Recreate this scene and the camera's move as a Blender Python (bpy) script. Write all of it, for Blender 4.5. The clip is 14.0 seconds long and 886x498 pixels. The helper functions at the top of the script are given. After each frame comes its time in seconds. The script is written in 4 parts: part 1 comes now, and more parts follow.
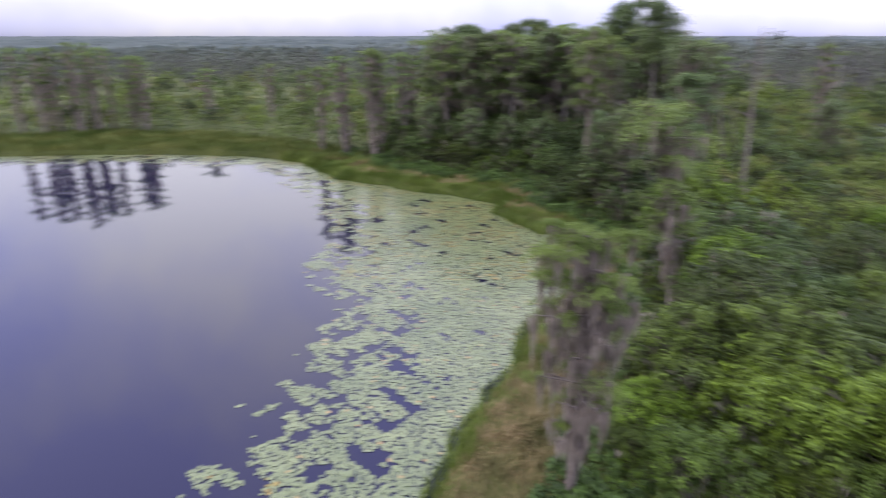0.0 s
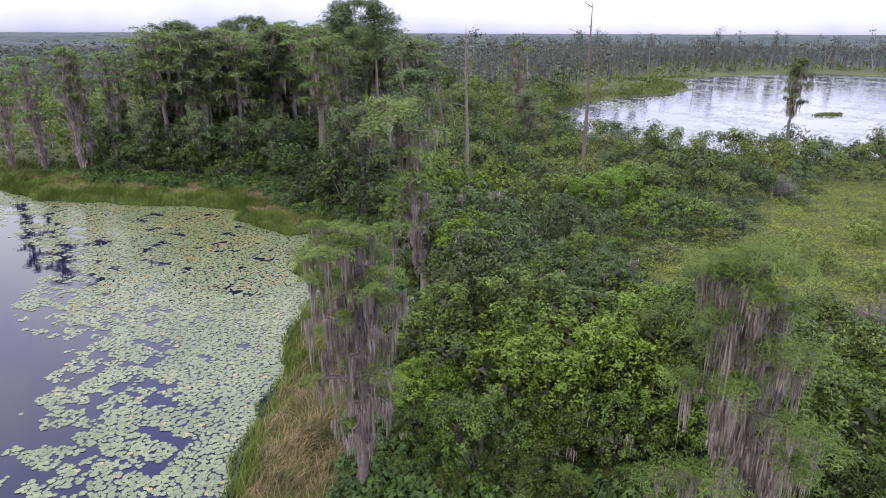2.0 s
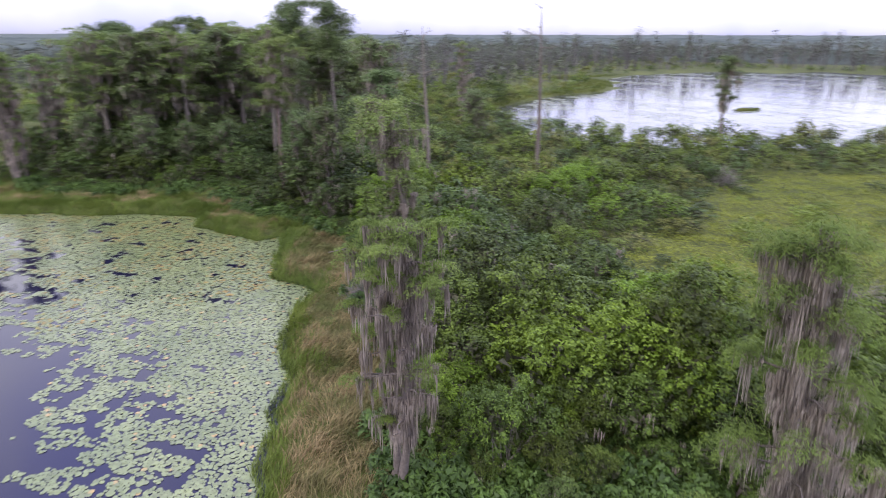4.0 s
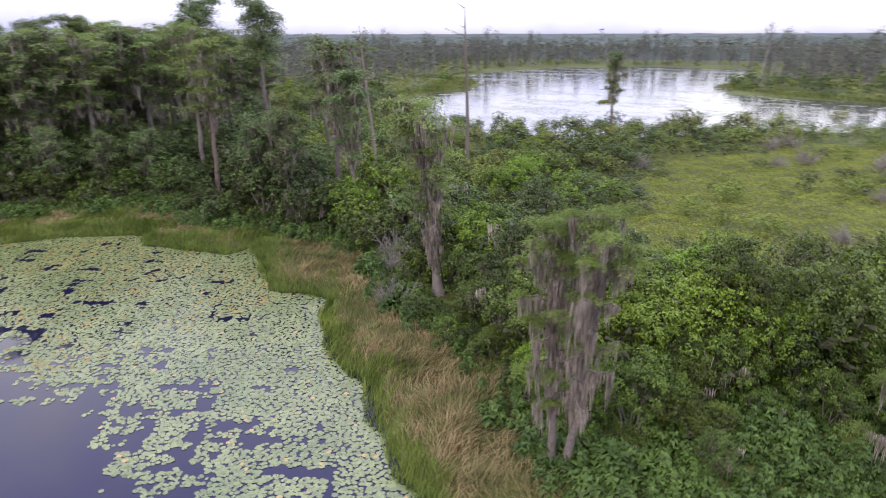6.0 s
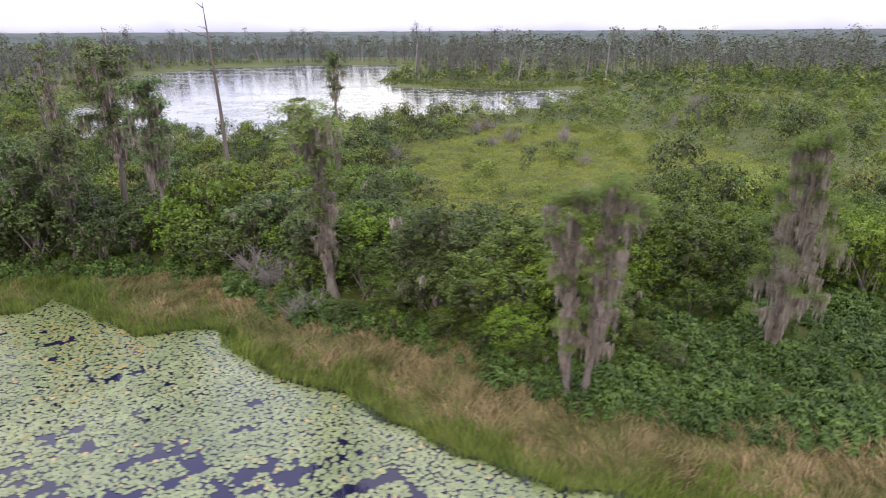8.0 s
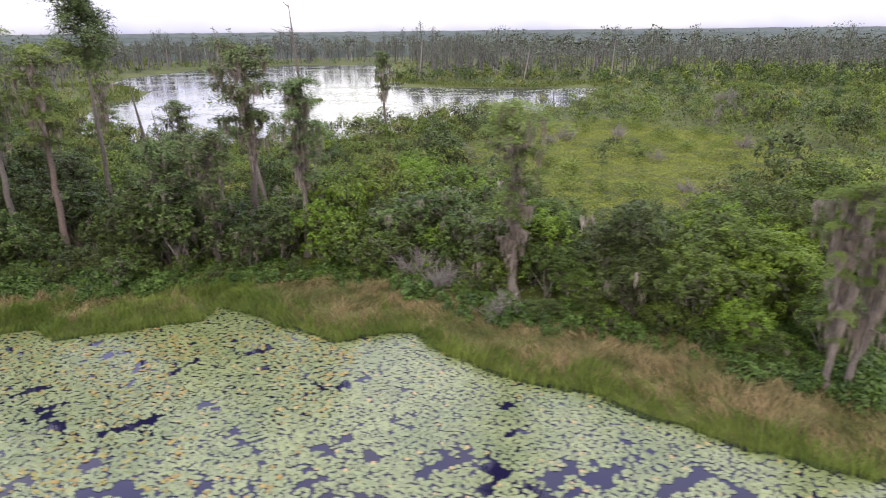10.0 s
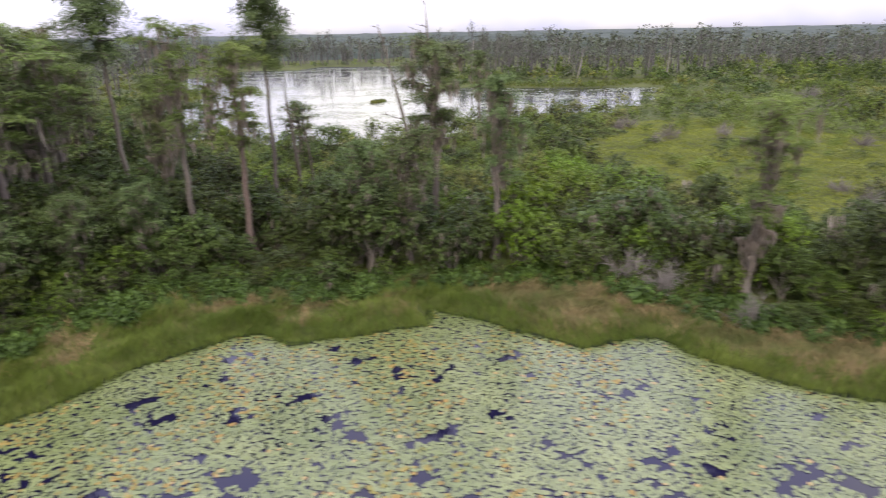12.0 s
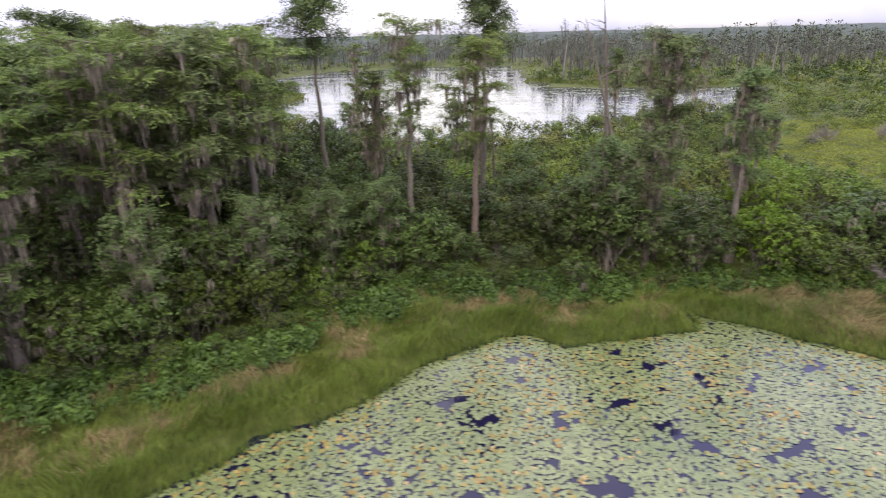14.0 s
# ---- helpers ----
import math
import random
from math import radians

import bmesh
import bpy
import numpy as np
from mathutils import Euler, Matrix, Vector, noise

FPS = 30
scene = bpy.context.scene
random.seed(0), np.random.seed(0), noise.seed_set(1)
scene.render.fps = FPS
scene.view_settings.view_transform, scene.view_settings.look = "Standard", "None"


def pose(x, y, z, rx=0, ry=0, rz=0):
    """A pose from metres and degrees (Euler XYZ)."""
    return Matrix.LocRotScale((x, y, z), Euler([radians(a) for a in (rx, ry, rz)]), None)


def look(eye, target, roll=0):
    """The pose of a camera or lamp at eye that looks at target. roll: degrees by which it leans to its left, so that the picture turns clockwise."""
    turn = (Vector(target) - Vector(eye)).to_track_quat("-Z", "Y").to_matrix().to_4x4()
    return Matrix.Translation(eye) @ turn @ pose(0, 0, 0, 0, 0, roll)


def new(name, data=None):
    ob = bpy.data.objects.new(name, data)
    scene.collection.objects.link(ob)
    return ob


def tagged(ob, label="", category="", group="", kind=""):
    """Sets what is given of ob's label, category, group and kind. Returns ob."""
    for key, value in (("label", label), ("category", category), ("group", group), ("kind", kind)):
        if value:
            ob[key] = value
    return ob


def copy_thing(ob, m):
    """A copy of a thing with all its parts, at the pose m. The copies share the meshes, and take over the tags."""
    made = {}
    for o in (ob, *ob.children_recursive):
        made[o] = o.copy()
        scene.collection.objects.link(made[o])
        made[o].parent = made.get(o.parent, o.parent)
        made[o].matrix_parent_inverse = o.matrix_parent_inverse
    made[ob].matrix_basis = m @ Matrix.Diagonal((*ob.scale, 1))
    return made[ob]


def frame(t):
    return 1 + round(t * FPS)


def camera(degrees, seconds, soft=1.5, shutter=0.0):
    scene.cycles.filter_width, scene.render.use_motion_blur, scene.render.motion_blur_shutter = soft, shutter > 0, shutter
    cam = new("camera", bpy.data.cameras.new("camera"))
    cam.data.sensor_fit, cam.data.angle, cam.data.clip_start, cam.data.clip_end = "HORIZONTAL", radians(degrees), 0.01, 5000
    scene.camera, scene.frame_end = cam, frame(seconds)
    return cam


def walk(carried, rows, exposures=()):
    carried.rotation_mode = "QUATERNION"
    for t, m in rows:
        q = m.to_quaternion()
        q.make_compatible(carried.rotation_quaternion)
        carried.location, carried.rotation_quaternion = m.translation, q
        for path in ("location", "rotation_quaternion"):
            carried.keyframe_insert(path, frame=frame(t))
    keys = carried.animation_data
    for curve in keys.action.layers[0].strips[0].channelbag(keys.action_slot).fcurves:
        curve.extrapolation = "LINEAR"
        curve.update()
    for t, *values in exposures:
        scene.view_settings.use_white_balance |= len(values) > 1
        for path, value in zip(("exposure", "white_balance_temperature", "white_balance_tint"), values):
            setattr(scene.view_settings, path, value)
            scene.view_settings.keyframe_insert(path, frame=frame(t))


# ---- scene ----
# ---------------------------------------------------------------- camera
cam = camera(70.3, 14.0, soft=1.05, shutter=0.75)
# seconds, eye in metres over the water, turn in degrees
ROWS = [
    (0.0, 0, 0, 21.7, 71.3, -0, 0),
    (0.5, -0.036, 0.091, 21.66, 71.276, -0.097, -12.511),
    (1.0, -0.288, 0.137, 21.739, 71.184, -0.185, -20.763),
    (1.5, -0.522, 0.166, 21.796, 71.114, -0.19, -23.353),
    (2.0, -0.765, 0.194, 21.824, 71.081, -0.19, -24.132),
    (2.5, -1.152, 0.245, 21.835, 71.086, -0.195, -24.556),
    (3.0, -1.827, 0.433, 21.857, 71.078, -0.189, -24.807),
    (3.5, -3.114, 0.96, 21.841, 71.124, -0.13, -25.778),
    (4.0, -5.166, 1.793, 21.749, 71.178, -0.082, -30.836),
    (4.2, -6.255, 2.24, 21.801, 71.143, -0.167, -33.73),
    (6.3, -18.885, 11.495, 21.742, 71.091, 0.144, -49.716),
    (6.5, -20.196, 12.686, 21.815, 71.051, 0.102, -53.882),
    (7.0, -23.202, 16.255, 21.889, 70.974, 0.023, -66.635),
    (7.2, -24.38, 17.809, 21.986, 71.006, 0.007, -70.251),
    (9.3, -30.438, 35.939, 22.226, 70.834, 0.351, -79.327),
    (9.5, -30.564, 37.497, 22.187, 70.839, 0.429, -79.281),
    (10.0, -31.086, 41.942, 22.126, 70.852, 0.537, -80.141),
    (10.5, -31.545, 46.362, 22.075, 70.883, 0.646, -80.687),
    (11.0, -31.932, 50.721, 22.015, 70.872, 0.755, -80.901),
    (11.5, -32.265, 55.027, 21.935, 70.87, 0.847, -81.047),
    (12.0, -32.535, 59.296, 21.83, 70.967, 0.995, -79.042),
    (12.5, -32.931, 63.539, 21.733, 71.044, 1.12, -77.263),
    (13.0, -33.498, 67.733, 21.606, 71.146, 1.219, -76.002),
    (13.5, -34.227, 71.88, 21.533, 71.182, 1.311, -74.93),
    (14.0, -35.019, 75.762, 21.577, 71.151, 1.408, -74.295),
]

walk(cam, [(t, pose(x, y, z, rx, ry, rz)) for t, x, y, z, rx, ry, rz in ROWS], [(0.0, -0.05, 6050, 15.5), (4.0, 0.05, 6050, 16), (7.0, 0.04, 6430, 12.5), (10.5, 0.03, 6700, 10), (12.5, -0.07, 6800, 10), (14.0, -0.01, 6750, 10)])

# ---------------------------------------------------------------- sky and sun
SUN_UP, SUN_ROUND = radians(44), radians(265)
world = bpy.data.worlds.new("sky")
scene.world = world
world.use_nodes = True
wn, wl = world.node_tree.nodes, world.node_tree.links
wn.clear()
sky = wn.new("ShaderNodeTexSky")
sky.sky_type, sky.sun_disc = "NISHITA", False
sky.sun_elevation, sky.sun_rotation = SUN_UP, SUN_ROUND
sky.air_density, sky.dust_density = 1.0, 3.0
dim = wn.new("ShaderNodeVectorMath")
dim.operation = "SCALE"
dim.inputs["Scale"].default_value = 0.12
cloud = wn.new("ShaderNodeTexNoise")
cloud.noise_dimensions = "4D"
cloud.inputs["W"].default_value = 34.0
cloud.inputs["Scale"].default_value, cloud.inputs["Detail"].default_value, cloud.inputs["Roughness"].default_value = 2.3, 5, 0.55
ramp = wn.new("ShaderNodeValToRGB")
ramp.color_ramp.elements[0].position, ramp.color_ramp.elements[0].color = 0.40, (0.68, 0.70, 1.16, 1)
ramp.color_ramp.elements[1].position, ramp.color_ramp.elements[1].color = 0.63, (1.18, 1.14, 1.12, 1)
mixs = wn.new("ShaderNodeMix")
mixs.data_type = "RGBA"
mixs.inputs["Factor"].default_value = 0.85
back = wn.new("ShaderNodeBackground")
back.inputs["Strength"].default_value = 1.0
outw = wn.new("ShaderNodeOutputWorld")
wl.new(sky.outputs["Color"], dim.inputs[0])
wl.new(cloud.outputs["Fac"], ramp.inputs["Fac"])
wl.new(dim.outputs["Vector"], mixs.inputs["A"])
wl.new(ramp.outputs["Color"], mixs.inputs["B"])
# an overcast sky grows brighter from the horizon to the zenith
way, split, lift, grow = wn.new("ShaderNodeTexCoord"), wn.new("ShaderNodeSeparateXYZ"), wn.new("ShaderNodeMath"), wn.new("ShaderNodeVectorMath")
lift.operation, lift.use_clamp = "MULTIPLY_ADD", False
lift.inputs[1].default_value, lift.inputs[2].default_value = 3.05, 0.73
grow.operation = "SCALE"
wl.new(way.outputs["Generated"], split.inputs[0])
bend = wn.new("ShaderNodeMath")
bend.operation, bend.use_clamp = "POWER", True
bend.inputs[1].default_value = 0.52
above = wn.new("ShaderNodeMath")
above.operation = "MAXIMUM"
above.inputs[1].default_value = 0.0
wl.new(split.outputs["Z"], above.inputs[0])
wl.new(above.outputs[0], bend.inputs[0])
wl.new(bend.outputs[0], lift.inputs[0])
wl.new(mixs.outputs["Result"], grow.inputs[0])
east, both = wn.new("ShaderNodeMath"), wn.new("ShaderNodeMath")
east.operation, both.operation = "MULTIPLY_ADD", "MULTIPLY"
east.inputs[1].default_value, east.inputs[2].default_value = 0.2, 1.0
wl.new(split.outputs["X"], east.inputs[0])
wl.new(east.outputs[0], both.inputs[0])
wl.new(lift.outputs[0], both.inputs[1])
wl.new(both.outputs[0], grow.inputs["Scale"])
wl.new(grow.outputs["Vector"], back.inputs["Color"])
wl.new(back.outputs["Background"], outw.inputs["Surface"])

sun = new("sun", bpy.data.lights.new("sun", "SUN"))
sun.data.energy, sun.data.angle, sun.data.color = 1.6, radians(20), (1.0, 0.95, 0.86)
sun.matrix_world = look((0, 0, 100), (-72 * math.sin(SUN_ROUND), -72 * math.cos(SUN_ROUND), 30))

# ---------------------------------------------------------------- materials


def material(name, low, high, rough=0.7, scale=1.0, island=0.0, each=0.0, bump=0.0, through_light=0.0, spec=0.18, third=None, wide=0.12):
    """Two colours mixed by noise at two scales, varied from object to object and from piece to piece."""
    m = bpy.data.materials.new(name)
    m.use_nodes = True
    nt = m.node_tree
    n, k = nt.nodes, nt.links
    bsdf, out = n["Principled BSDF"], n["Material Output"]
    geo, info = n.new("ShaderNodeNewGeometry"), n.new("ShaderNodeObjectInfo")
    fine, broad = n.new("ShaderNodeTexNoise"), n.new("ShaderNodeTexNoise")
    fine.inputs["Scale"].default_value, fine.inputs["Detail"].default_value = scale, 5
    broad.inputs["Scale"].default_value, broad.inputs["Detail"].default_value = wide, 3
    k.new(geo.outputs["Position"], fine.inputs["Vector"])
    k.new(geo.outputs["Position"], broad.inputs["Vector"])
    add = n.new("ShaderNodeMath")
    add.operation = "MULTIPLY_ADD"
    add.inputs[1].default_value, add.inputs[2].default_value = 0.55, 0.0
    k.new(fine.outputs["Fac"], add.inputs[0])
    add2 = n.new("ShaderNodeMath")
    add2.operation = "MULTIPLY_ADD"
    add2.inputs[1].default_value = 0.45
    k.new(broad.outputs["Fac"], add2.inputs[0])
    k.new(add.outputs[0], add2.inputs[2])
    cr = n.new("ShaderNodeValToRGB")
    cr.color_ramp.elements[0].position, cr.color_ramp.elements[0].color = 0.36, (*low, 1)
    cr.color_ramp.elements[1].position, cr.color_ramp.elements[1].color = 0.64, (*high, 1)
    k.new(add2.outputs[0], cr.inputs["Fac"])
    last = cr.outputs["Color"]
    if third:
        pick = n.new("ShaderNodeMath")
        pick.operation = "GREATER_THAN"
        pick.inputs[1].default_value = third[1]
        k.new(geo.outputs["Random Per Island"], pick.inputs[0])
        mx = n.new("ShaderNodeMix")
        mx.data_type = "RGBA"
        mx.inputs["B"].default_value = (*third[0], 1)
        k.new(pick.outputs[0], mx.inputs["Factor"])
        k.new(last, mx.inputs["A"])
        last = mx.outputs["Result"]
    hsv = n.new("ShaderNodeHueSaturation")
    k.new(last, hsv.inputs["Color"])
    v1 = n.new("ShaderNodeMath")
    v1.operation = "MULTIPLY_ADD"
    v1.inputs[1].default_value, v1.inputs[2].default_value = 2 * island, 1.0 - island
    k.new(geo.outputs["Random Per Island"], v1.inputs[0])
    v2 = n.new("ShaderNodeMath")
    v2.operation = "MULTIPLY_ADD"
    v2.inputs[1].default_value, v2.inputs[2].default_value = 2 * each, 1.0 - each
    k.new(info.outputs["Random"], v2.inputs[0])
    v3 = n.new("ShaderNodeMath")
    v3.operation = "MULTIPLY"
    k.new(v1.outputs[0], v3.inputs[0])
    k.new(v2.outputs[0], v3.inputs[1])
    k.new(v3.outputs[0], hsv.inputs["Value"])
    if each:
        hu = n.new("ShaderNodeMath")
        hu.operation = "MULTIPLY_ADD"
        hu.inputs[1].default_value, hu.inputs[2].default_value = 0.024, 0.488
        k.new(info.outputs["Random"], hu.inputs[0])
        k.new(hu.outputs[0], hsv.inputs["Hue"])
    k.new(hsv.outputs["Color"], bsdf.inputs["Base Color"])
    bsdf.inputs["Roughness"].default_value = rough
    bsdf.inputs["Specular IOR Level"].default_value = spec
    if bump:
        b = n.new("ShaderNodeBump")
        b.inputs["Strength"].default_value, b.inputs["Distance"].default_value = bump, 0.05
        k.new(fine.outputs["Fac"], b.inputs["Height"])
        k.new(b.outputs["Normal"], bsdf.inputs["Normal"])
    if through_light:
        tl, ms = n.new("ShaderNodeBsdfTranslucent"), n.new("ShaderNodeMixShader")
        ms.inputs["Fac"].default_value = through_light
        k.new(hsv.outputs["Color"], tl.inputs["Color"])
        k.new(bsdf.outputs["BSDF"], ms.inputs[1])
        k.new(tl.outputs["BSDF"], ms.inputs[2])
        k.new(ms.outputs["Shader"], out.inputs["Surface"])
    return m


M_GROUND = material("marsh_ground", (0.034, 0.042, 0.010), (0.079, 0.088, 0.019), 0.95, 1.2, bump=0.6, wide=0.05)
M_BARK = material("cypress_bark", (0.098, 0.080, 0.064), (0.185, 0.158, 0.130), 0.9, 6.0, each=0.15, bump=0.6)
M_REDBARK = material("pine_bark", (0.104, 0.074, 0.058), (0.176, 0.132, 0.104), 0.9, 6.0, each=0.1, bump=0.6)
M_DEAD = material("dead_wood", (0.080, 0.064, 0.050), (0.150, 0.124, 0.100), 0.9, 5.0, each=0.1, bump=0.5)
M_MOSS = material("hanging_moss", (0.205, 0.170, 0.135), (0.395, 0.332, 0.268), 0.95, 1.5, island=0.34, each=0.1, through_light=0.4, spec=0.05)
M_NEEDLE = material("cypress_needles", (0.092, 0.129, 0.032), (0.172, 0.225, 0.053), 0.7, 1.2, island=0.3, each=0.2, through_light=0.35)
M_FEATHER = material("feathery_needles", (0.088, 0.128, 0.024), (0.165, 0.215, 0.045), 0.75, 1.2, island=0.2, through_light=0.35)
M_PINE = material("dark_needles", (0.068, 0.097, 0.032), (0.132, 0.172, 0.057), 0.7, 1.2, island=0.3, each=0.15, through_light=0.25)
# M_LEAF, M_DARKLEAF, M_THICKET: wide tone range also paints lit tops and shaded gaps
M_LEAF = material("shrub_leaves", (0.026, 0.039, 0.006), (0.104, 0.147, 0.018), 0.55, 0.9, island=0.42, each=0.25, through_light=0.15, wide=0.07)
M_LIME = material("young_leaves", (0.066, 0.106, 0.009), (0.140, 0.204, 0.018), 0.55, 0.9, island=0.42, each=0.12, through_light=0.225)
M_DARKLEAF = material("dark_shrub_leaves", (0.022, 0.036, 0.007), (0.087, 0.123, 0.026), 0.5, 0.9, island=0.42, each=0.2, through_light=0.15)
M_THICKET = material("thicket_leaves", (0.051, 0.077, 0.011), (0.165, 0.213, 0.033), 0.6, 0.25, island=0.42, through_light=0.15, wide=0.035)
M_OLIVE = material("olive_leaves", (0.080, 0.096, 0.019), (0.204, 0.213, 0.051), 0.6, 0.3, island=0.42, each=0.1, through_light=0.22, wide=0.05)
# dark filling for crowns: the shade in leaf gaps, put into a colour
M_SHADE_CORE = material("inner_growth", (0.028, 0.031, 0.013), (0.066, 0.064, 0.034), 0.95, 3.0, bump=0.6)
M_TWIG = material("bare_twigs", (0.129, 0.112, 0.096), (0.228, 0.201, 0.176), 0.9, 3.0, island=0.25, each=0.1)
M_GRASS = material("bank_grass", (0.080, 0.090, 0.024), (0.285, 0.198, 0.098), 0.8, 0.35, island=0.38, through_light=0.22, wide=0.10)
M_SEDGE = material("shore_sedge", (0.066, 0.099, 0.014), (0.138, 0.174, 0.029), 0.7, 0.3, island=0.35, through_light=0.22)
M_HERB = material("marsh_herbs", (0.028, 0.052, 0.009), (0.080, 0.128, 0.023), 0.5, 0.6, island=0.42, through_light=0.22)
M_MEADOW = material("meadow_plants", (0.128, 0.153, 0.018), (0.204, 0.221, 0.027), 0.65, 0.25, island=0.34, through_light=0.22, wide=0.05)
M_PAD = material("lily_pads", (0.096, 0.119, 0.037), (0.146, 0.166, 0.059), 0.30, 0.4, island=0.22, third=((0.22, 0.15, 0.045), 0.986), spec=0.5)
M_OLDPAD = material("withered_pads", (0.130, 0.130, 0.029), (0.234, 0.143, 0.035), 0.5, 0.7, island=0.25, spec=0.3)
M_FARGRASS = material("far_grass", (0.054, 0.078, 0.012), (0.116, 0.123, 0.028), 0.8, 0.15, island=0.3, through_light=0.22)
M_GREYTRUNK = material("grey_trunks", (0.066, 0.060, 0.055), (0.150, 0.135, 0.128), 0.9, 0.3, island=0.35)
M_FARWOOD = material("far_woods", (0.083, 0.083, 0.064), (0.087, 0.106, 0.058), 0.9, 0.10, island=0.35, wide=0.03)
# bluish grey-green: distance haze is put into the canopy's colour
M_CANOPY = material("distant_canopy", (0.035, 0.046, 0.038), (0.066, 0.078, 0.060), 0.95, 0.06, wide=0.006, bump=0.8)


def water(name, body, rough, ripple, size):
    m = bpy.data.materials.new(name)
    m.use_nodes = True
    n, k = m.node_tree.nodes, m.node_tree.links
    bs = n["Principled BSDF"]
    bs.inputs["Base Color"].default_value = (*body, 1)
    bs.inputs["Roughness"].default_value, bs.inputs["IOR"].default_value = rough, 1.33
    rip, bmp, pos = n.new("ShaderNodeTexNoise"), n.new("ShaderNodeBump"), n.new("ShaderNodeNewGeometry")
    rip.inputs["Scale"].default_value, rip.inputs["Detail"].default_value = size, 3
    bmp.inputs["Strength"].default_value, bmp.inputs["Distance"].default_value = ripple, 0.02
    k.new(pos.outputs["Position"], rip.inputs["Vector"])
    k.new(rip.outputs["Fac"], bmp.inputs["Height"])
    k.new(bmp.outputs["Normal"], bs.inputs["Normal"])
    return m


# bluish body: some of the mirrored lilac sky is put into this colour
M_WATER = water("still_water", (0.007, 0.006, 0.020), 0.03, 0.10, 1.6)
# greyer body than the pond's: part of the sky's reflection is painted in
M_SKY_TINTED = water("sky_tinted_water", (0.05, 0.05, 0.052), 0.08, 0.35, 2.5)

# ---------------------------------------------------------------- mesh helpers


class Stuff:
    """Gathers vertices and four-cornered or three-cornered faces for one mesh."""

    def __init__(self):
        self.v, self.q, self.t, self.count = [], [], [], 0

    def add(self, v, q=None, t=None):
        v = np.asarray(v, float).reshape(-1, 3)
        if q is not None and len(q):
            self.q.append(np.asarray(q, int) + self.count)
        if t is not None and len(t):
            self.t.append(np.asarray(t, int) + self.count)
        self.v.append(v)
        self.count += len(v)

    def arrays(self):
        v = np.concatenate(self.v) if self.v else np.zeros((0, 3))
        q = np.concatenate(self.q) if self.q else np.zeros((0, 4), int)
        t = np.concatenate(self.t) if self.t else np.zeros((0, 3), int)
        return v, q, t

    def scatter(self, proto, spots, turns, sizes, heights=None):
        """Lays copies of another gathering at spots (n, 3), turned about z and scaled."""
        v, q, t = proto
        heights = sizes if heights is None else heights
        c, s = np.cos(turns), np.sin(turns)
        out = np.empty((len(spots), len(v), 3))
        out[..., 0] = (c[:, None] * v[:, 0] - s[:, None] * v[:, 1]) * sizes[:, None] + spots[:, 0:1]
        out[..., 1] = (s[:, None] * v[:, 0] + c[:, None] * v[:, 1]) * sizes[:, None] + spots[:, 1:2]
        out[..., 2] = v[:, 2] * heights[:, None] + spots[:, 2:3]
        step = (np.arange(len(spots)) * len(v))[:, None, None]
        self.add(out.reshape(-1, 3), (q[None] + step).reshape(-1, 4) if len(q) else None, (t[None] + step).reshape(-1, 3) if len(t) else None)

    def mesh(self, name, mat, smooth=False):
        v, q, t = self.arrays()
        me = bpy.data.meshes.new(name)
        me.vertices.add(len(v))
        me.vertices.foreach_set("co", v.ravel())
        me.loops.add(4 * len(q) + 3 * len(t))
        me.loops.foreach_set("vertex_index", np.concatenate([q.ravel(), t.ravel()]).astype(np.int32))
        me.polygons.add(len(q) + len(t))
        me.polygons.foreach_set("loop_start", np.concatenate([np.arange(len(q)) * 4, 4 * len(q) + np.arange(len(t)) * 3]).astype(np.int32))
        me.polygons.foreach_set("use_smooth", np.full(len(q) + len(t), smooth))
        me.update(calc_edges=True)
        me.validate()
        me.materials.append(mat)
        return me


def part(name, stuff, mat, parent=None, label="", smooth=False):
    ob = new(name, stuff.mesh(name, mat, smooth))
    ob.parent = parent
    return tagged(ob, label)


def unit(a):
    return a / np.maximum(np.linalg.norm(a, axis=-1, keepdims=True), 1e-9)


def leaves(rng, centres, facing, size, aspect=0.5, fold=0.25, spread=0.6, simple=True):
    """One pointed leaf each, or a folded diamond: centres (n, 3), facing (n, 3) is roughly its normal."""
    n = len(centres)
    nor = unit(facing + spread * rng.normal(size=(n, 3)))
    u = unit(np.cross(nor, rng.normal(size=(n, 3))))
    w = np.cross(nor, u)
    s = np.broadcast_to(size, (n,))[:, None] * rng.uniform(0.7, 1.3, (n, 1))
    if simple:
        a = s * 0.5 * aspect
        v = np.stack([centres - u * s * 0.5 - w * a, centres - u * s * 0.35 + w * a, centres + u * s * 0.6 + nor * s * fold * 0.3], 1)
        return v.reshape(-1, 3), None, np.arange(3 * n).reshape(-1, 3)
    v = np.stack([centres - u * s * 0.5, centres + w * s * 0.5 * aspect + nor * s * fold * 0.4, centres + u * s * 0.5, centres - w * s * 0.5 * aspect + nor * s * fold * 0.4], 1)
    return v.reshape(-1, 3), np.arange(4 * n).reshape(-1, 4), None


